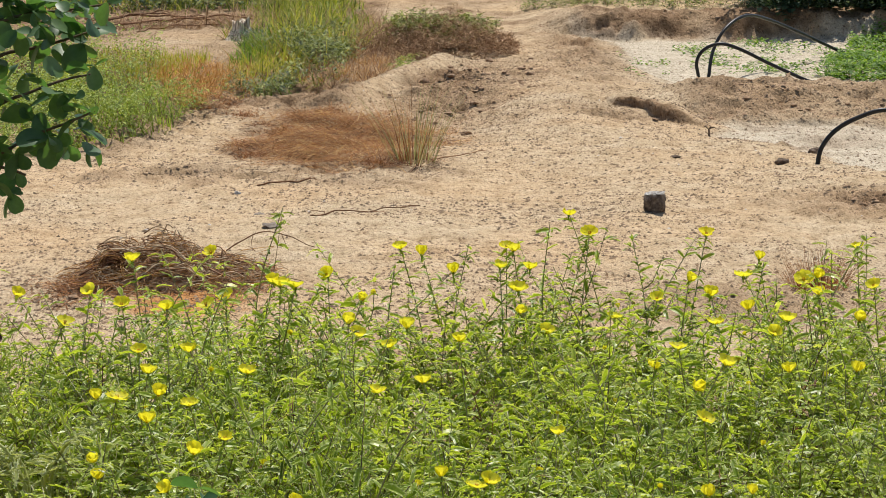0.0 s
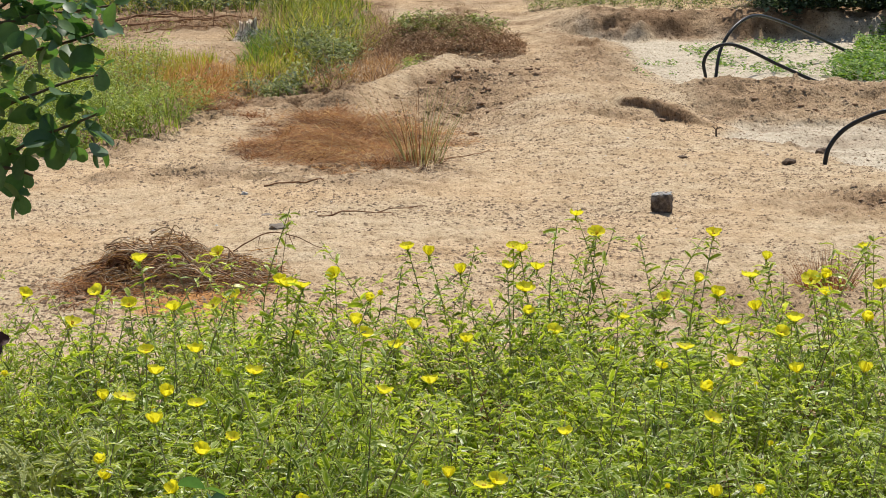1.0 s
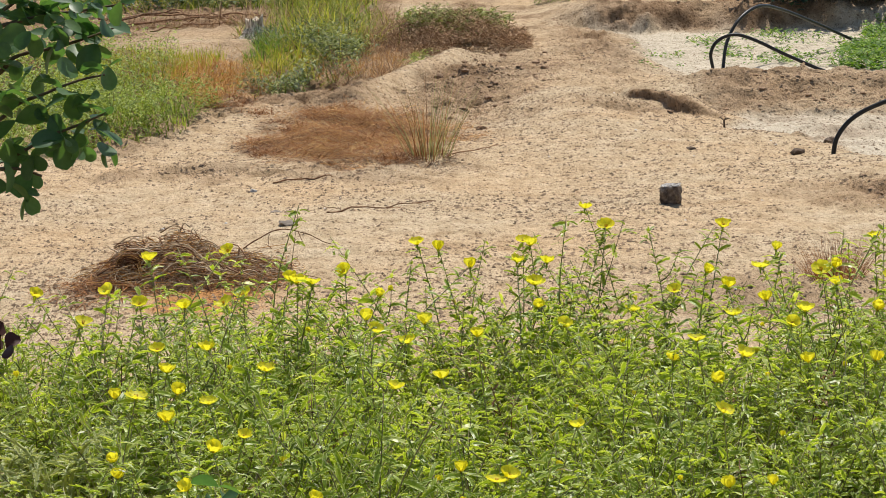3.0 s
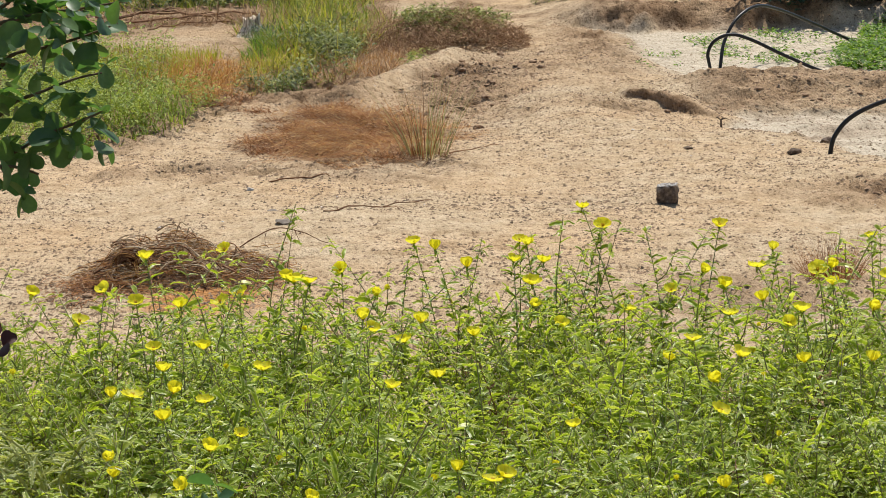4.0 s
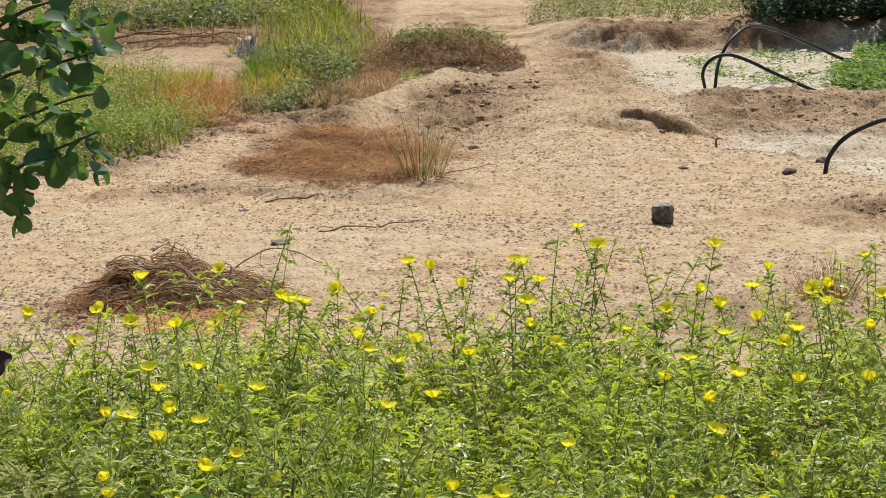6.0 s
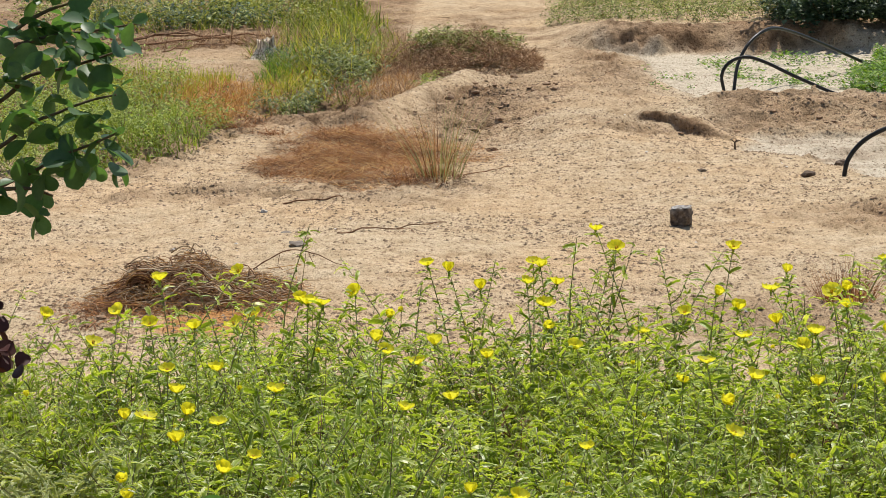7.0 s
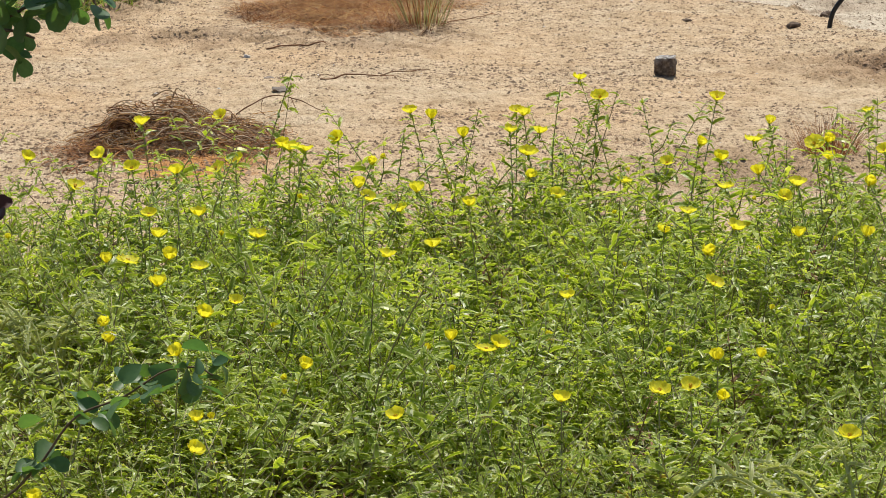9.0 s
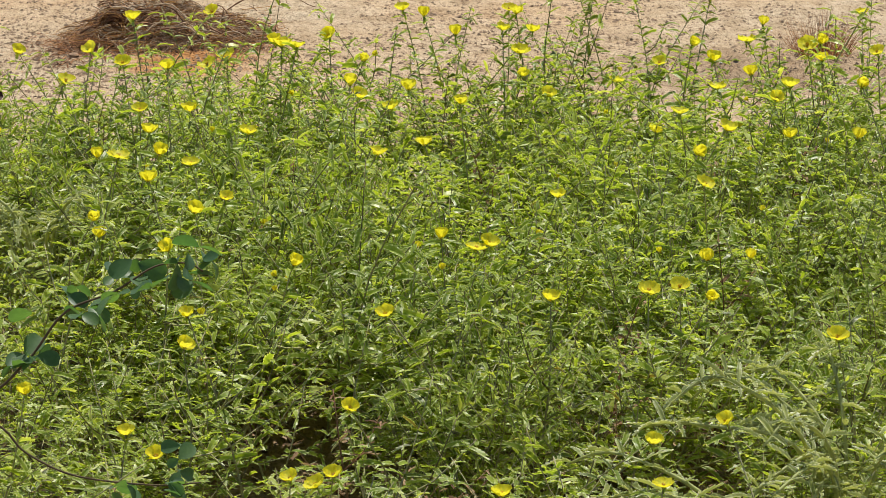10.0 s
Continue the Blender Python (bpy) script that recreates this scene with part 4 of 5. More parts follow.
scrub("leafy_weeds", "small dark leafy weeds at the sand's edge", [(-1.36, 13.95), (-1.0, 14.05), (-0.95, 14.7), (-1.36, 14.7)], 420, 0.11, 0.042, WEED_LEAF, hole=0.25, twigs=0.04, each=6, round_leaf=0.28)
# dark leaves added low down to stand for shade between the grass
scrub("leafy_weeds", "dark leaves filling in as shaded gaps beneath the tall grass", [(-1.4, 16.8), (-0.72, 16.6), (-0.8, 20.6), (-1.5, 20.6)], 420, 0.16, 0.046, WEED_LEAF, hole=0.0, twigs=0.04, each=8, round_leaf=0.25)
# dark leaves added as the shade beneath the grass by the stump
scrub("leafy_weeds", "dark leaves standing in for the shade beside the stump", [(-1.6, 17.8), (-1.4, 17.8), (-1.38, 18.9), (-1.58, 18.9)], 260, 0.13, 0.034, DARK_SCRUB, hole=-0.8, twigs=0.04, each=8)
sward("tall_grass", "grass blades growing through the dark weeds", [(-1.36, 14.05), (-0.95, 14.1), (-0.66, 14.8), (-0.7, 17.2), (-1.2, 17.2)], 1700, 0.1, 0.3, 0.008, GRASS, 1.7, 3.0, 1.0)
sward("straw_fringe", "orange-brown dead grass fringing the green weeds", [(-2.0, 14.5), (-1.35, 13.6), (-1.2, 14.4), (-1.25, 15.8), (-1.9, 16.2)], 9000, 0.06, 0.22, 0.007, ORANGE_STRAW, 1.9, 3.0, 1.1)
sward("straw_fringe", "flattened orange dead grass between green weeds", [(-2.1, 14.6), (-1.4, 13.5), (-1.15, 14.2), (-1.3, 16.2), (-2.0, 16.4)], 6500, 0.08, 0.24, 0.008, ORANGE_STRAW, 7.0, 3.0, 0.4)
sward("straw_fringe", "dead orange grass by the small sand ridge", [(-0.74, 14.7), (-0.46, 15.0), (-0.22, 15.9), (-0.3, 16.7), (-0.72, 16.8)], 4200, 0.08, 0.24, 0.006, ORANGE_STRAW, 1.8, 3.0, 1.0)
sward("dry_brush", "tangled dry brown brush by the small sand ridge", [(-0.95, 14.3), (-0.6, 14.35), (-0.46, 14.8), (-0.2, 15.9), (-0.25, 17.2), (-0.75, 17.4)], 8000, 0.1, 0.28, 0.007, DEAD_BRUSH, 2.0, 3.0, 1.0)
sward("dry_brush", "dry brown grass reaching to the dead scrub", [(-0.85, 17.2), (-0.3, 17.2), (-0.32, 19.0), (-0.5, 20.4), (-0.9, 21.5)], 2600, 0.1, 0.3, 0.007, DEAD_BRUSH, 2.0, 3.0, 1.0)
sward("tall_grass", "thin yellow-green grass in the dry brush", [(-0.85, 16.8), (-0.36, 17.2), (-0.4, 19.0), (-0.85, 20.5)], 700, 0.15, 0.36, 0.009, GRASS, 1.8, 3.0, 1.1)
scrub("leafy_weeds", "small green weed on the sand ridge", [(-0.36, 15.3), (-0.22, 15.3), (-0.2, 15.6), (-0.36, 15.6)], 22, 0.08, 0.034, MEADOW_LEAF, hole=-1.0, twigs=0.04, each=10)
sward("meadow_grass", "thin yellow-green grass on the bare patch", [(-2.8, 14.3), (-1.9, 14.2), (-1.7, 15.6), (-1.85, 17.0), (-2.9, 17.3)], 5500, 0.07, 0.20, 0.006, LIME_GRASS, 0.5, 2.0)
scrub("leafy_weeds", "low green weeds along the sand's edge", [(-2.6, 11.6), (-1.95, 11.5), (-1.55, 12.6), (-1.4, 13.3), (-1.75, 14.6), (-2.8, 14.8)], 2300, 0.24, 0.036, MEADOW_LEAF, hole=-0.15, twigs=0.04, each=8, round_leaf=0.34)
sward("meadow_grass", "soft green grass along the sand's edge", [(-2.6, 11.8), (-1.95, 11.7), (-1.5, 12.9), (-1.75, 14.8), (-2.8, 14.8)], 4200, 0.1, 0.26, 0.007, MEADOW_LEAF, 0.9, 3.0, 0.8)
scrub("leafy_weeds", "dense green weeds behind the glossy branches", [(-3.2, 13.3), (-2.1, 12.8), (-2.0, 16.5), (-3.6, 17.5)], 2200, 0.34, 0.036, MEADOW_LEAF, hole=-0.4, twigs=0.05, each=9)


def dead_mound(x, y):
    return max(0.0, 1 - ((x + 0.06) / 0.62) ** 2) ** 0.6 * max(0.0, 1 - ((y - 17.3) / 0.8) ** 2) ** 0.4


def dead_shrub():
    b, w = Build(), Build()
    for k in range(19000):
        x, y = rng.uniform(-0.70, 0.58), rng.uniform(16.5, 18.1)
        top = 0.31 * dead_mound(x, y) * (0.68 + 0.45 * float(vn(x, y, 3.3, 2)) + 0.42 * float(vn(x, y, 11, 3)))
        if top < 0.01 or float(vn(x, y, 8, 6)) < rng.uniform(-1.1, 0.2):
            continue
        p = Vector((x, y, ground_z(x, y) + top * rng.random() ** 0.5))
        a, e = rng.random() * 6.3, rng.gauss(0.25, 0.5)
        if k % 6 == 0:
            ln = rng.uniform(0.04, 0.16)
            way = Vector((math.cos(a), math.sin(a), e)).normalized()
            tube(w, [p - way * ln * 0.5, p + Vector((0, 0, rng.gauss(0, 0.01))), p + way * ln * 0.5], 0.0014, 0.0009, 3)
        else:
            leaf(b, p, (math.cos(a), math.sin(a), e), rng.uniform(0.02, 0.055), rng.uniform(0.004, 0.010), 0.3, 0.3, (0.0, 1.0, 0.0))
    ob = thing("dead_shrub", "mound of dead reddish-brown scrub", "shrub")
    part("dead_foliage", b.mesh("dead_foliage", DEAD_BRUSH, False), ob)["kind"] = "stuff"
    part("twig_tangle", w.mesh("twig_tangle", TWIG, False), ob, "tangled dry twigs")["kind"] = "stuff"


dead_shrub()
scrub("leafy_weeds", "green shoots on top of the dead scrub", [(-0.34, 17.3), (0.42, 17.2), (0.45, 17.6), (-0.34, 17.7)], 620, 0.25, 0.04, SCRUB_LEAF, hole=0.1, twigs=0.0, each=9, low=0.8)

# creeping plants in the far basin
scrub("creeping_plants", "bright green creeping plants spreading over the silt", [(2.5, 15.7), (3.4, 15.2), (4.2, 15.4), (4.3, 18.6), (3.5, 18.9), (3.1, 17.6)], 2600, 0.11, 0.042, CREEPER_LEAF, hole=-0.5, twigs=0.03, each=8, round_leaf=0.6)
scrub("creeping_plants", "scattered green seedlings on the pale silt", [(1.85, 16.0), (2.7, 15.6), (3.1, 17.4), (2.9, 18.6), (1.8, 18.0)], 420, 0.06, 0.036, CREEPER_LEAF, hole=0.2, twigs=0.05, each=6, round_leaf=0.6)
scrub("creeping_plants", "small green weeds at the basin's edge", [(1.3, 15.2), (1.7, 15.4), (1.6, 17.3), (1.25, 17.2)], 120, 0.05, 0.03, CREEPER_LEAF, hole=0.1, each=6, round_leaf=0.6)

# scrub beyond the far bund
scrub("dark_shrubs", "dark green bushes on the far bund", [(2.55, 19.6), (2.75, 18.98), (5.4, 18.6), (5.6, 21.5), (2.9, 22)], 3600, 0.56, 0.068, DARK_SCRUB, hole=-1.0, twigs=0.04, each=11, round_leaf=0.55)
scrub("low_scrub", "dull grey-green scrub beyond the far bund", [(0.75, 21.6), (3.2, 20.8), (3.4, 25), (0.9, 25)], 2800, 0.20, 0.04, SCRUB_LEAF, hole=-0.3, twigs=0.1, each=7)
scrub("low_scrub", "green bushy weeds behind the bare patch", [(-4.2, 21.2), (-1.5, 21.8), (-0.9, 22.5), (-1.2, 26), (-5, 26)], 1900, 0.34, 0.06, SCRUB_LEAF, hole=0.22, twigs=0.05, each=8, round_leaf=0.45)
scrub("dark_shrubs", "dark green bush behind the bare patch", [(-3.6, 21.0), (-2.0, 21.4), (-1.8, 23), (-3.8, 23)], 520, 0.28, 0.06, DARK_SCRUB, hole=0.3, twigs=0.05, each=9, round_leaf=0.5)
sward("tall_grass", "long grass among bushy weeds", [(-3.8, 21.0), (-1.0, 21.3), (-1.3, 26), (-4, 26)], 2600, 0.2, 0.5, 0.012, GRASS, 1.2, 3.0, 0.8)
sward("tall_grass", "tall grass beyond the weeds", [(-1.6, 20.8), (-0.9, 20.6), (-1.35, 26), (-1.9, 26)], 1800, 0.2, 0.45, 0.009, GRASS)
scrub("low_scrub", "sparse scrub on the distant ground", [(-9, 27), (9, 27), (12, 45), (-12, 45)], 1500, 0.5, 0.12, SCRUB_LEAF, hole=0.0, twigs=0.1)


# ---- the flowering shrubs in front ----
def shoot_meshes(seed, height, leaves, side_shoots, size, stem_mat=STEM, leaf_mat=LEAF, reach=1.0, pairs=5):
    """A stem of the flowering shrub: the stem with its spreading side shoots, and the feather leaves on them."""
    global rng
    keep, rng = rng, random.Random(seed)
    st, lf = Build(), Build()
    bend = Vector((rng.gauss(0, 0.22), rng.gauss(0, 0.22), 0)) * height
    axis = spline([Vector((0, 0, 0)), bend * 0.6 + Vector((0, 0, height * 0.35)), bend * 0.5 + Vector((0, 0, height * 0.7)), Vector((0, 0, height))], 3)
    tube(st, axis, 0.0025, 0.0011, 4)

    def clothe(line, count, start, big):
        n = len(line) - 1
        a = rng.random() * 6.3
        for k in range(count):
            t = start + (1 - start) * (k + rng.random() * 0.6) / count
            i = min(int(t * n), n - 1)
            p = line[i].lerp(line[i + 1], t * n - i)
            a += math.pi * 0.5 + rng.gauss(0, 0.5)
            length = size * big * rng.uniform(0.6, 1.2) * (1.1 - 0.35 * t)
            for turn, share in ((0.0, 1.0), (math.pi, rng.uniform(0.4, 0.85))):
                frond(lf, p, (math.cos(a + turn), math.sin(a + turn), rng.uniform(0.15, 1.0)), length * share, length * share * rng.uniform(0.36, 0.46), rng.uniform(0.15, 0.8), rng.uniform(0.0, 0.9), pairs, rng.gauss(0, 0.5))
        for k in range(3):
            a += 2.1
            frond(lf, line[-1] - Vector((0, 0, 0.012 + 0.008 * k)), (math.cos(a), math.sin(a), rng.uniform(0.1, 0.7)), size * rng.uniform(0.4, 0.7), size * 0.22, 0.5, 0.6, max(pairs - 2, 2))

    clothe(axis, leaves, 0.25, 1.0)
    for k in range(side_shoots):
        t = rng.uniform(0.2, 0.8)
        p = axis[int(t * (len(axis) - 1))]
        a, ln = rng.random() * 6.3, height * rng.uniform(0.3, 0.6) * (1.2 - t) * 1.3 * reach
        way = Vector((math.cos(a), math.sin(a), rng.uniform(0.35, 1.3))).normalized()
        line = spline([p, p + way * ln * 0.5 + Vector((0, 0, -0.012)), p + way * ln + Vector((0, 0, ln * 0.12))], 2)
        tube(st, line, 0.0018, 0.0008, 3)
        clothe(line, int(3 + 20 * ln), 0.2, 0.92)
    rng = keep
    return st.mesh("stem", stem_mat), lf.mesh("foliage", leaf_mat, False)


SHOOTS = [shoot_meshes(100 + k, 0.46 + 0.14 * (k % 4) / 3, 17, 8 + k % 3, 0.040) for k in range(10)]
SPIRES = [shoot_meshes(400 + k, 0.46 + 0.14 * (k % 4) / 3, 22, 6, 0.038, reach=0.65) for k in range(6)]
SMALL_SHOOTS = [shoot_meshes(200 + k, 0.46 + 0.14 * (k % 4) / 3, 17, 8 + k % 3, 0.036) for k in range(6)]
SHOOT_TALL = [0.46 + 0.14 * (k % 4) / 3 for k in range(10)]


def petal_mesh(seed):
    r = random.Random(seed)
    b = Build()
    rows, cols, verts, faces = 5, 5, [], []
    for i in range(rows):
        t = i / (rows - 1)
        w = 0.0105 * (0.22 + 0.95 * math.sin(min(t * 1.9, 1.75)) ** 1.0) * (1 if t < 0.95 else 0.72)
        for j in range(cols):
            s = j / (cols - 1) * 2 - 1
            out = 0.0205 * t * (1 - 0.10 * s * s * t)
            verts.append(Vector((w * s, out, 0.006 * t * t + 0.0035 * s * s * t + 0.0012 * math.sin(5 * s + seed) * t)))
    for i in range(rows - 1):
        for j in range(cols - 1):
            k = i * cols + j
            faces.append((k, k + 1, k + cols + 1, k + cols))
    b.add(verts, faces)
    return b.mesh("petal", PETAL)


PETALS = [petal_mesh(k) for k in range(3)]


def heart_mesh():
    b = Build()
    for k in range(9):
        a = k * 0.7
        p = Vector((0.0018 * math.cos(a), 0.0018 * math.sin(a), 0))
        tube(b, [p, p * 1.8 + Vector((0, 0, 0.007))], 0.0004, 0.0007, 3)
    lump(b, Vector((0, 0, 0)), 0.0026, 1.0, 0.1)
    return b.mesh("stamens", ANTHER)


def calyx_mesh():
    b = Build()
    for k in range(5):
        a = k * 1.2566 + 0.5
        leaf(b, Vector((0, 0, -0.004)), (math.cos(a), math.sin(a), 0.55), 0.012, 0.004, -0.1, 0.3, (0.6, 1.0, 0.0))
    tube(b, [Vector((0, 0, -0.014)), Vector((0, 0, -0.002))], 0.0012, 0.0026, 5)
    return b.mesh("calyx", LEAF)


HEART, CALYX = heart_mesh(), calyx_mesh()


def flower(parent, at, wide, cup, tip, turn, label="open yellow five-petalled flower"):
    """A five-petalled flower under its plant, with its petals as pieces."""
    m = at @ pose(0, 0, 0, tip, 0, turn) @ Matrix.Scale(wide, 4)
    calyx = part("flower", CALYX, parent, label, m)
    part("flower_centre", HEART, calyx)
    for k in range(5):
        part("petal", PETALS[k % 3], calyx, "", pose(0, 0, 0, 0, 0, 72 * k) @ pose(0, 0.0012, 0, cup + rng.gauss(0, 7), rng.gauss(0, 5), 0))


def shrub_variant(k, shoots):
    r = random.Random(500 + k)
    ob = thing("flowering_shrub", "bushy green flowering shrub with toothed leaves", "shrub", group="flowering shrubs")
    for i in range(5):
        st, lf = shoots[(k * 3 + i * 2 + r.randrange(3)) % len(shoots)]
        a = i * 1.2566 + r.uniform(-0.4, 0.4)
        m = pose(0.05 * math.cos(a), 0.05 * math.sin(a), -0.01, r.uniform(-12, 12) - 24 * math.sin(a), r.uniform(-12, 12) + 24 * math.cos(a), r.uniform(0, 360)) @ Matrix.Scale(r.uniform(0.75, 1.08), 4)
        s = part("stem", st, ob, "", m)
        part("foliage", lf, s)
    return ob


def stand_height(x, y):
    """How tall the shrubs grow over the plan."""
    low = 1.06 - 0.06 * float(sm(-0.25, 0.15, x))
    return (0.40 + 0.09 * (y - 2.8) + 0.03 * math.sin(x * 5 + 1) + 0.03 * math.sin(x * 13)) * (low if y > 4.2 else 1.0) * (1 - 0.13 * float(sm(4.5, 5.2, y)))


VARIANTS = {False: [shrub_variant(k, SHOOTS) for k in range(7)], True: [shrub_variant(k + 20, SMALL_SHOOTS) for k in range(6)]}
OPENINGS = ((0.27, 2.9, 0.20), (0.12, 2.95, 0.14), (0.32, 3.35, 0.16), (-0.23, 2.95, 0.16), (-0.20, 3.5, 0.16), (-0.78, 3.85, 0.13), (-0.42, 2.75, 0.09), (0.02, 4.1, 0.07), (0.5, 4.2, 0.07))
made = {False: 0, True: 0}
for row in range(19):
    y = 2.5 + row * 0.155
    for col in range(12):
        px = ((col + 0.618 * row) % 12 - 6 + rng.uniform(-0.4, 0.4)) * 0.036 * (y + 1.5)
        py = y + rng.uniform(-0.09, 0.09)
        if abs(px) > 0.20 * py + 0.16:
            continue
        if py > 4.8 and rng.random() < (0.08 if px > 0 else 0.0) or any(math.hypot(px - ox, (py - oy) * 0.38) < q for ox, oy, q in OPENINGS):
            continue
        small = py < 3.75
        if small and rng.random() < 0.25:
            continue
        tall = stand_height(px, py) * (rng.uniform(0.6, 1.18) if small else rng.uniform(0.78, 1.1))
        if py > 4.2:
            tall = min(tall, (0.175 + 0.0905 * py) / 1.24)
        wide = (0.85 if small else 0.95) * rng.uniform(0.85, 1.1)
        m = pose(px, py, ground_z(px, py), 0, 0, rng.uniform(0, 360)) @ Matrix.Diagonal((wide, wide, tall / 0.49, 1))
        kinds = VARIANTS[small]
        if made[small] < len(kinds):
            kinds[made[small]].matrix_world = m
        else:
            copy_thing(kinds[made[small] % len(kinds)], m)
        made[small] += 1

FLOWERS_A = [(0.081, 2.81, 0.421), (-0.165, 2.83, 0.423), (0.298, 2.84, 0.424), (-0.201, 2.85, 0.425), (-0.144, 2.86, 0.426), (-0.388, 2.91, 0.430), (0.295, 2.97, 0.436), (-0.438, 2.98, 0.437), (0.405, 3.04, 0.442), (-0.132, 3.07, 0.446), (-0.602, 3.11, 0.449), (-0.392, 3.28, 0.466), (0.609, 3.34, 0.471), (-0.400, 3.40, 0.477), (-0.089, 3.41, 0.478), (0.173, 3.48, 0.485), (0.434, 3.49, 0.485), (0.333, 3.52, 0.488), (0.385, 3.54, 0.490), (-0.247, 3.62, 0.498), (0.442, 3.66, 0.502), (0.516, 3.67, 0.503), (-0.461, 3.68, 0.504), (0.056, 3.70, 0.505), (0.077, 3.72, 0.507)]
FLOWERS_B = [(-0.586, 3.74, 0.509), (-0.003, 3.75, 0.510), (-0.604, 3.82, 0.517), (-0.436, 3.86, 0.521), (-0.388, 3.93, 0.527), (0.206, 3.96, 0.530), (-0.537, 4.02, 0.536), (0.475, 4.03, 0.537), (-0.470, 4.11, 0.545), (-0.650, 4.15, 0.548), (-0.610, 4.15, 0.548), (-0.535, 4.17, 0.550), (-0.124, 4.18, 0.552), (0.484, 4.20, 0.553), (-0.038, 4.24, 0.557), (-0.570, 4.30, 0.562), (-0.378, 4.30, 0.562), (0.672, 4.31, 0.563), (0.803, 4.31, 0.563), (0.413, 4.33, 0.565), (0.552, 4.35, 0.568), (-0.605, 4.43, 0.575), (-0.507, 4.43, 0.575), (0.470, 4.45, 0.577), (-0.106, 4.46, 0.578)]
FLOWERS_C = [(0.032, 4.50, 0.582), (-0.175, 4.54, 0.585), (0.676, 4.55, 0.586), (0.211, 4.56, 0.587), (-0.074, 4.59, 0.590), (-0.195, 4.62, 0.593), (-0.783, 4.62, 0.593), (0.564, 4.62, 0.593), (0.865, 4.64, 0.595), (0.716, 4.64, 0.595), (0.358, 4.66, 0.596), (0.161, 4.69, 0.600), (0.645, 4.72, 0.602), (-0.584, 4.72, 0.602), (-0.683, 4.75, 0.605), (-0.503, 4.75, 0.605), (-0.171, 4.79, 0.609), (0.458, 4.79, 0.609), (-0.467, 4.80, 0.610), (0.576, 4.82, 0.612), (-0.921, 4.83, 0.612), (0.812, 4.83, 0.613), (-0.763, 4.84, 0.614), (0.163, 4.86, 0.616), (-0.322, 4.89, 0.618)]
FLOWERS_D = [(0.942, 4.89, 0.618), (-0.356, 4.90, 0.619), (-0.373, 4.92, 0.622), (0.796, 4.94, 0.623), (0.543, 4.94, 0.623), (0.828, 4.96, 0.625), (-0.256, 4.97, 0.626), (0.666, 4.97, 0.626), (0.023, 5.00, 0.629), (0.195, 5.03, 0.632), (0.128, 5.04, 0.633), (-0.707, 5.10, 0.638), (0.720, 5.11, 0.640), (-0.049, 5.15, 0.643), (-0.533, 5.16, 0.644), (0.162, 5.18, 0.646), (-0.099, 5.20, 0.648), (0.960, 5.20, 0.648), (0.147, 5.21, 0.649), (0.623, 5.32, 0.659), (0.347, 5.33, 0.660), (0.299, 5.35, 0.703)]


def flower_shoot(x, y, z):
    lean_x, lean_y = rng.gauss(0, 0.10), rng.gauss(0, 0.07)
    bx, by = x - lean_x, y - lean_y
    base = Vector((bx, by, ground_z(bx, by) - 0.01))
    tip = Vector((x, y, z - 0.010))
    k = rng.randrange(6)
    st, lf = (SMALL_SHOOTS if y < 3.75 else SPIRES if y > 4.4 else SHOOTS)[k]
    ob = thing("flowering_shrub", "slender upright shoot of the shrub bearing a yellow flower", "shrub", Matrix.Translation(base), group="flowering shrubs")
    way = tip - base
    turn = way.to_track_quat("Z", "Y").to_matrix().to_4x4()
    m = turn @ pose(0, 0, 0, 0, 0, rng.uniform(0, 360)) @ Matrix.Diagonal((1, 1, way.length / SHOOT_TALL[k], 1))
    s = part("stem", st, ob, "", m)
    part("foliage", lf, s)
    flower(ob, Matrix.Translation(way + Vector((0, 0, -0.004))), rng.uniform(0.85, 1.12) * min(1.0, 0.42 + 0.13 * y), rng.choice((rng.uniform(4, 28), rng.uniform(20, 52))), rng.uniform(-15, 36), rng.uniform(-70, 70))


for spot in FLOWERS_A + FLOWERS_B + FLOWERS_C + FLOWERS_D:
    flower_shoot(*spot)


def plain_shoot(base, tip, meshes, tall, label):
    base = Vector((base[0], base[1], ground_z(base[0], base[1]) - 0.01))
    way = Vector(tip) - base
    ob = thing("flowering_shrub", label, "shrub", Matrix.Translation(base), group="flowering shrubs")
    m = way.to_track_quat("Z", "Y").to_matrix().to_4x4() @ pose(0, 0, 0, 0, 0, rng.uniform(0, 360)) @ Matrix.Diagonal((0.9, 0.9, way.length / tall, 1))
    part("foliage", meshes[1], part("stem", meshes[0], ob, "", m))
    return ob, way


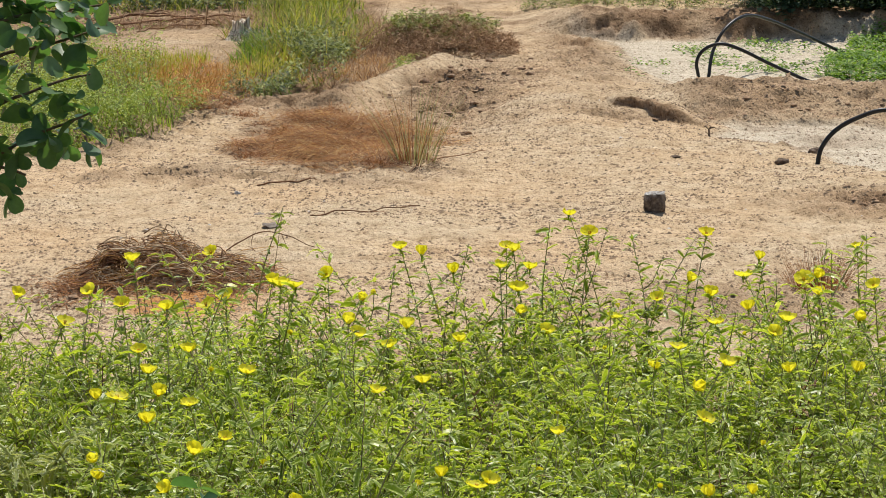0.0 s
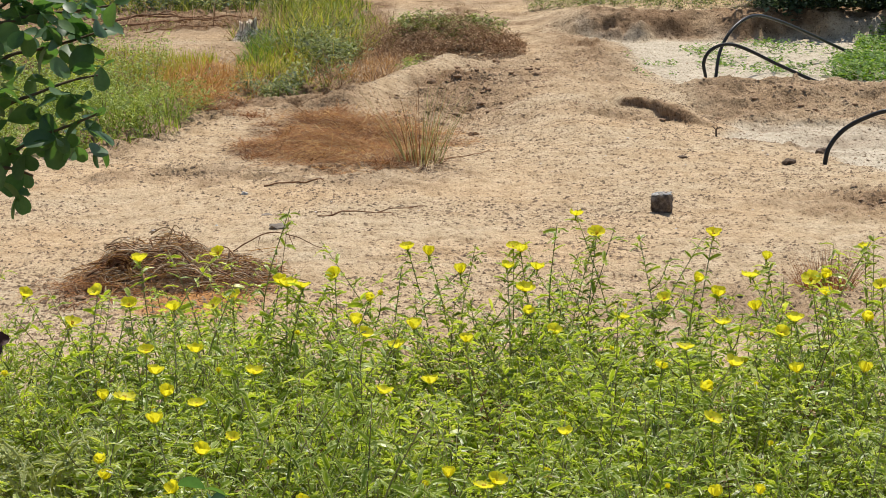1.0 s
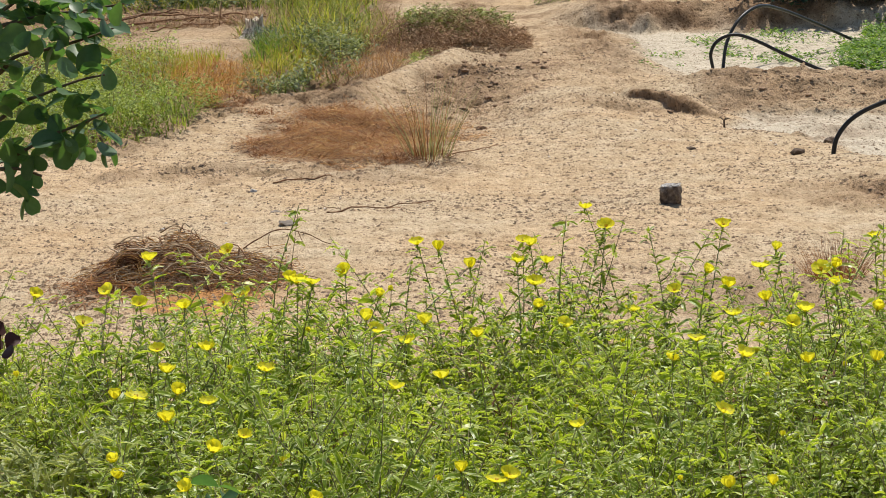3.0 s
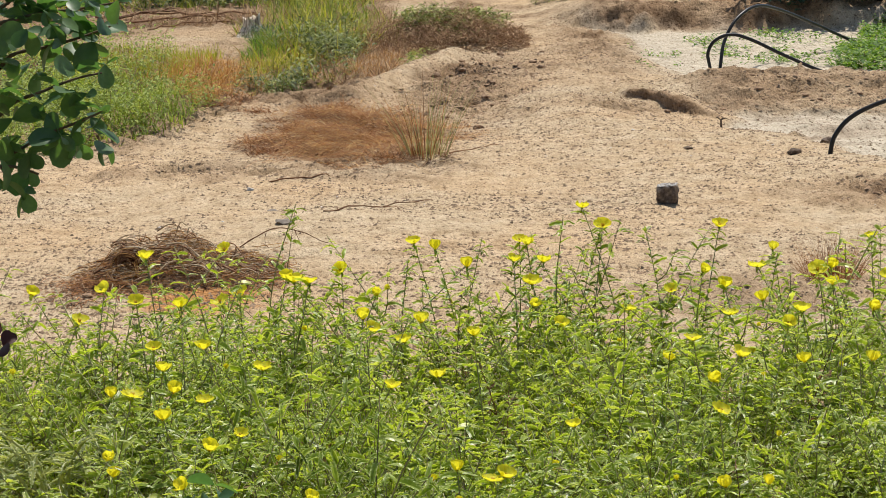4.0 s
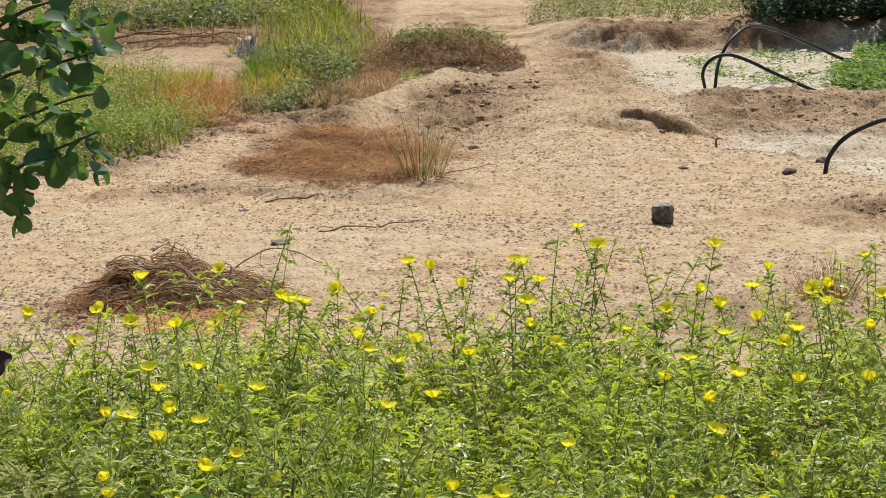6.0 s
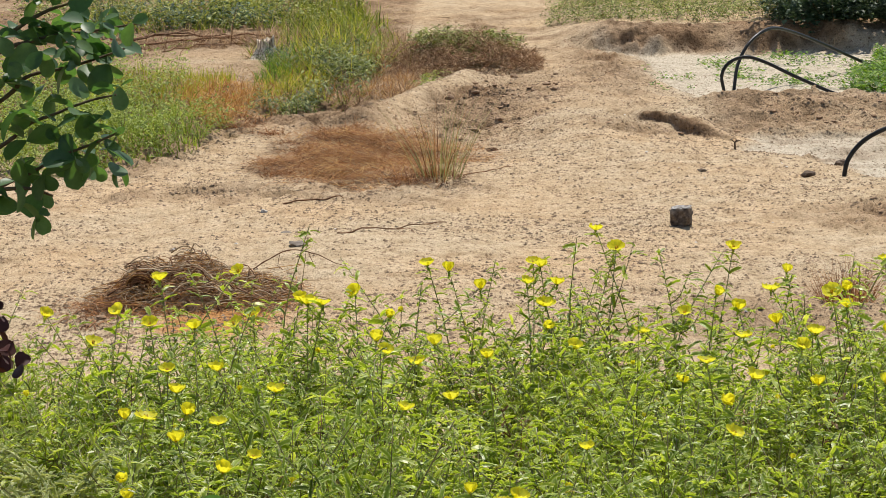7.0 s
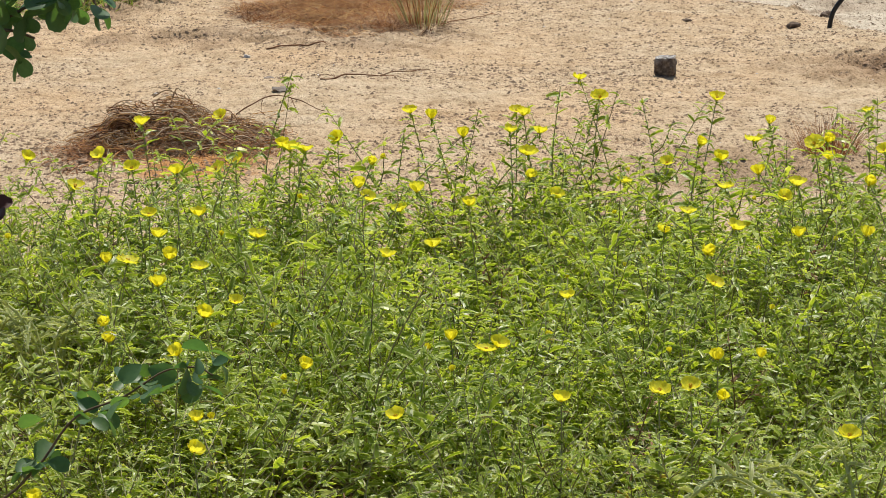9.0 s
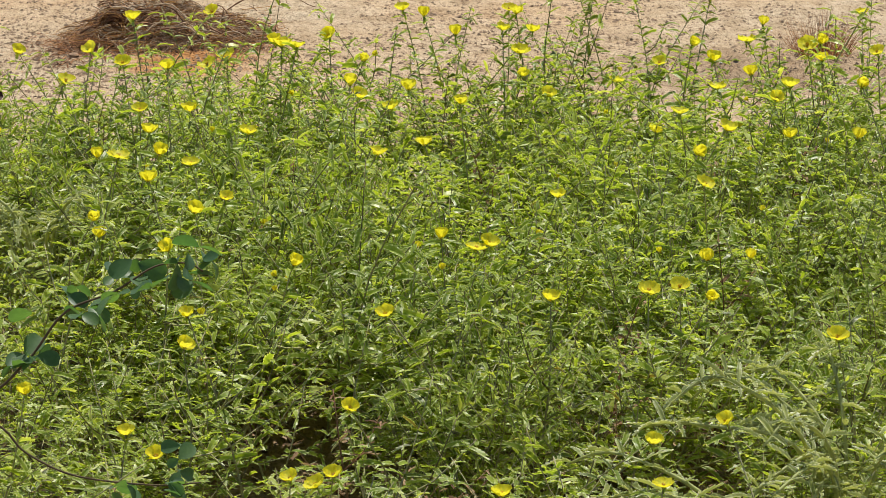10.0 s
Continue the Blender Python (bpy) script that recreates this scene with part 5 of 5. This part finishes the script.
for bx, tx, ty, tz in ((0.40, 0.44, 5.25, 0.69), (0.57, 0.60, 5.3, 0.68), (0.03, 0.06, 5.25, 0.665), (-0.14, -0.30, 5.2, 0.685), (-0.06, -0.11, 5.1, 0.645),
                       (0.93, 0.98, 5.2, 0.70), (0.86, 0.90, 5.2, 0.66), (0.27, 0.345, 5.3, 0.68), (-0.68, -0.70, 4.9, 0.62), (0.72, 0.73, 5.1, 0.65)):
    k = rng.randrange(len(SPIRES))
    plain_shoot((bx, ty), (tx, ty, tz - 0.03), SPIRES[k], SHOOT_TALL[k], "slender leafy shoot of the shrub without a flower")
for k in range(64):
    y = 3.2 + 2.0 * (k + rng.random()) / 64
    x = rng.uniform(-0.19, 0.19) * y
    side = rng.choice((-1, 1)) * rng.uniform(0.12, 0.3)
    if any(math.hypot(x + side * 0.6 - ox, (y - oy) * 0.38) < q for ox, oy, q in OPENINGS):
        continue
    pick = SMALL_SHOOTS if y < 3.75 else SPIRES
    i = rng.randrange(len(pick))
    shoot, reach = plain_shoot((x, y), (x + side, y + rng.gauss(0, 0.1), stand_height(x, y) * rng.uniform(0.8, 1.0)), pick[i], SHOOT_TALL[i], "long arching leafy shoot leaning through the shrubs")
    for at in (0.98,)[:k % 2]:
        off = Vector((rng.gauss(0, 0.02), rng.gauss(0, 0.02), 0.012))
        flower(shoot, Matrix.Translation(reach * at + off), rng.uniform(0.4, 0.6), rng.uniform(58, 78), rng.uniform(-40, 60), rng.uniform(0, 360), "half-closed pale yellow bud")
DEAD = [shoot_meshes(300 + k, 0.5, 5, 6, 0.028, TWIG, DEAD_BRUSH, pairs=3) for k in range(2)]
for bx, by, tz in ((0.02, 2.95, 0.30), (0.10, 3.05, 0.28), (-0.50, 3.0, 0.34), (-0.10, 3.3, 0.38), (0.36, 3.7, 0.42), (0.5, 4.0, 0.44), (-0.3, 4.3, 0.5), (0.1, 4.6, 0.52), (0.75, 4.6, 0.54), (-0.7, 4.7, 0.5)):
    plain_shoot((bx, by), (bx + rng.gauss(0, 0.05), by, tz), DEAD[rng.randrange(2)], 0.5, "dead brown shoot standing among the green shrubs")


# grey feathery shrubs among them
def frond_mesh(seed):
    global rng
    keep, rng = rng, random.Random(seed)
    b = Build()
    frond(b, Vector((0, 0, 0)), (0, 1, 0.25), 0.042, 0.010, rng.uniform(0.15, 0.5), rng.uniform(0.5, 1.3), 9)
    frond(b, Vector((0, 0, 0)), (0.2, -1, 0.5), 0.026, 0.007, 0.3, rng.uniform(0.5, 1.2), 6)
    rng = keep
    return b.mesh("frond", GREY_LEAF, False)


FRONDS = [frond_mesh(k) for k in range(5)]


def grey_shrub(x, y, tall, wide, arms, label):
    ob = thing("grey_shrub", label, "shrub", pose(x, y, ground_z(x, y)))
    for k in range(arms):
        a = rng.random() * 6.3
        q = wide * rng.uniform(0.5, 1.15)
        end = Vector((math.cos(a) * q, math.sin(a) * q, tall * rng.uniform(0.55, 1.0)))
        line = spline([Vector((0, 0, -0.01)), Vector((end.x * 0.3, end.y * 0.3, tall * 0.7)), end, end + Vector((end.x * 0.45, end.y * 0.45, rng.uniform(-0.07, 0.01)))], 6)
        b = Build()
        tube(b, line, 0.0042, 0.0020, 5, 0.2)
        s = part("branch", b.mesh("branch", GREY_LEAF), ob, "pale downy branch")
        turn = rng.uniform(0, 360)
        for i in range(17):
            t = 0.22 + 0.78 * (i + 0.4 * rng.random()) / 17
            p = line[min(int(t * (len(line) - 1)), len(line) - 1)]
            turn += 85 + rng.gauss(0, 22)
            part("frond", FRONDS[i % 5], s, "", Matrix.Translation(p) @ pose(0, 0, 0, rng.uniform(-20, 40), rng.uniform(-30, 30), turn) @ Matrix.Scale(rng.uniform(0.6, 1.2), 4))


grey_shrub(0.50, 2.95, 0.40, 0.24, 15, "downy grey-green feathery shrub among the flowers")
grey_shrub(0.62, 3.2, 0.43, 0.22, 13, "downy grey-green feathery shrub with arching branches")
grey_shrub(-0.79, 4.3, 0.46, 0.18, 11, "bluish grey-green feathery shrub beside the flowers")


# ---- the glossy-leaved tree reaching in from the side ----
def broad_leaf(seed, mat):
    r = random.Random(seed)
    b = Build()
    leaf(b, Vector((0, 0, 0)), (0, 1, 0), 0.0345, 0.026, r.uniform(0.0, 0.3), r.uniform(0.1, 0.4), (0.10, 0.50, 0.80, 0.97, 1.0, 0.88, 0.5))
    return b.mesh("leaf", mat)


BROAD = [broad_leaf(k, BROAD_LEAF) for k in range(4)]
WITHERED = [broad_leaf(k + 9, RED_LEAF) for k in range(3)]
tree = thing("young_tree", "young tree with glossy dark rounded leaves in pairs", "tree", pose(-1.15, 2.85, ground_z(-1.15, 2.85)))
ROOT = tree.matrix_world.translation.copy()
_t = Build()
tube(_t, spline([Vector((0, 0, -0.05)), Vector((0.02, 0, 0.5)), Vector((-0.02, 0.02, 1.0)), Vector((0.0, 0.03, 1.6)), Vector((0.02, 0.05, 2.2))], 6), 0.030, 0.012, 8, 0.1)
trunk = part("trunk", _t.mesh("trunk", BARK), tree)


def limb(points, r0, r1, leaves, start=0.15, set_of=BROAD, big=1.0, label="", drop=0.0):
    line = [p - ROOT for p in spline(points, 6)]
    b = Build()
    tube(b, line, r0, r1, 5, 0.15)
    ob = part("limb", b.mesh("limb", BARK), tree, label)
    n = len(line) - 1
    for k in range(leaves):
        t = start + (1 - start) * (k + 0.5 * rng.random()) / leaves
        i = min(int(t * n), n - 1)
        p = line[i].lerp(line[i + 1], t * n - i)
        p = p + Vector((rng.gauss(0, 0.014), rng.gauss(0, 0.03), rng.gauss(0, 0.018)))
        out = rng.uniform(0, 360)
        for s in (0, rng.uniform(60, 170)) if k % 3 else (0, rng.uniform(60, 120), rng.uniform(170, 250)):
            part("leaf", set_of[rng.randrange(len(set_of))], ob, "", Matrix.Translation(p) @ pose(0, 0, 0, 0, 0, out + s) @ pose(0, 0, 0, rng.uniform(-70, 45) - drop, rng.uniform(-60, 60), 0) @ Matrix.Scale(big * rng.uniform(0.55, 1.28), 4))


limb([(-1.15, 2.87, 1.0), (-0.85, 3.0, 1.2), (-0.637, 3.05, 1.304), (-0.592, 3.05, 1.321), (-0.546, 3.05, 1.331), (-0.501, 3.05, 1.336), (-0.44, 3.05, 1.345)], 0.0045, 0.0014, 23, 0.40, BROAD, 0.85)
limb([(-0.68, 3.04, 1.28), (-0.6, 3.1, 1.345), (-0.54, 3.12, 1.37), (-0.47, 3.12, 1.385)], 0.0035, 0.0014, 14, 0.0, BROAD, 0.85)
limb([(-1.15, 2.87, 0.95), (-0.85, 3.05, 1.12), (-0.65, 3.1, 1.231), (-0.603, 3.1, 1.27), (-0.556, 3.1, 1.281), (-0.51, 3.1, 1.293), (-0.456, 3.1, 1.312)], 0.0045, 0.0014, 17, 0.40)
limb([(-1.14, 2.87, 0.9), (-0.85, 2.95, 1.06), (-0.632, 3.0, 1.181), (-0.586, 3.0, 1.215), (-0.548, 3.0, 1.23), (-0.502, 3.0, 1.247), (-0.465, 3.0, 1.255)], 0.004, 0.0014, 14, 0.40)
limb([(-1.14, 2.87, 0.85), (-0.85, 2.92, 1.02), (-0.623, 2.95, 1.136), (-0.578, 2.95, 1.156), (-0.533, 2.95, 1.18), (-0.488, 2.95, 1.197), (-0.453, 2.95, 1.212)], 0.004, 0.0014, 20, 0.40, drop=10)
limb([(-1.15, 2.87, 1.1), (-0.9, 3.0, 1.25), (-0.72, 3.05, 1.355), (-0.62, 3.08, 1.40), (-0.53, 3.1, 1.415)], 0.004, 0.0014, 16, 0.45, BROAD, 0.95)
limb([(-0.62, 2.95, 1.137), (-0.575, 2.95, 1.138), (-0.545, 2.95, 1.128)], 0.003, 0.0015, 4, 0.3, drop=25)
limb([(-1.14, 2.86, 0.35), (-0.8, 2.7, 0.5), (-0.57, 2.6, 0.605), (-0.501, 2.6, 0.658), (-0.452, 2.6, 0.721), (-0.391, 2.6, 0.749), (-0.343, 2.6, 0.78), (-0.305, 2.6, 0.785), (-0.285, 2.6, 0.775)], 0.0022, 0.0010, 24, 0.34, BROAD, 0.84)
limb([(-1.14, 2.86, 0.42), (-0.8, 2.6, 0.62), (-0.526, 2.4, 0.665), (-0.466, 2.4, 0.619), (-0.41, 2.4, 0.592), (-0.32, 2.4, 0.582), (-0.27, 2.4, 0.586)], 0.0018, 0.0009, 10, 0.76, BROAD, 0.74)
for rise, far in ((0.035, -0.592), (0.0, -0.584), (-0.035, -0.594)):
    limb([(-1.14, 2.86, 0.68), (-0.8, 2.8, 0.88), (-0.65, 2.8, 0.955), (-0.62, 2.8, 0.965 + rise * 0.7), (far, 2.8, 0.965 + rise)], 0.003, 0.0015, 4, 0.90, WITHERED, 0.75, "withered maroon sprig", 0)
for k in range(11):
    a, z = 1.35 + 3.5 * ((k * 0.618) % 1.0), 0.8 + 0.14 * k
    way = Vector((math.cos(a), math.sin(a), 0.55)) * (0.42 - 0.012 * k)
    p = ROOT + Vector((0, 0.02, z))
    limb([p, p + way * 0.5 + Vector((0, 0, 0.02)), p + way], 0.006, 0.0014, 16, 0.25)
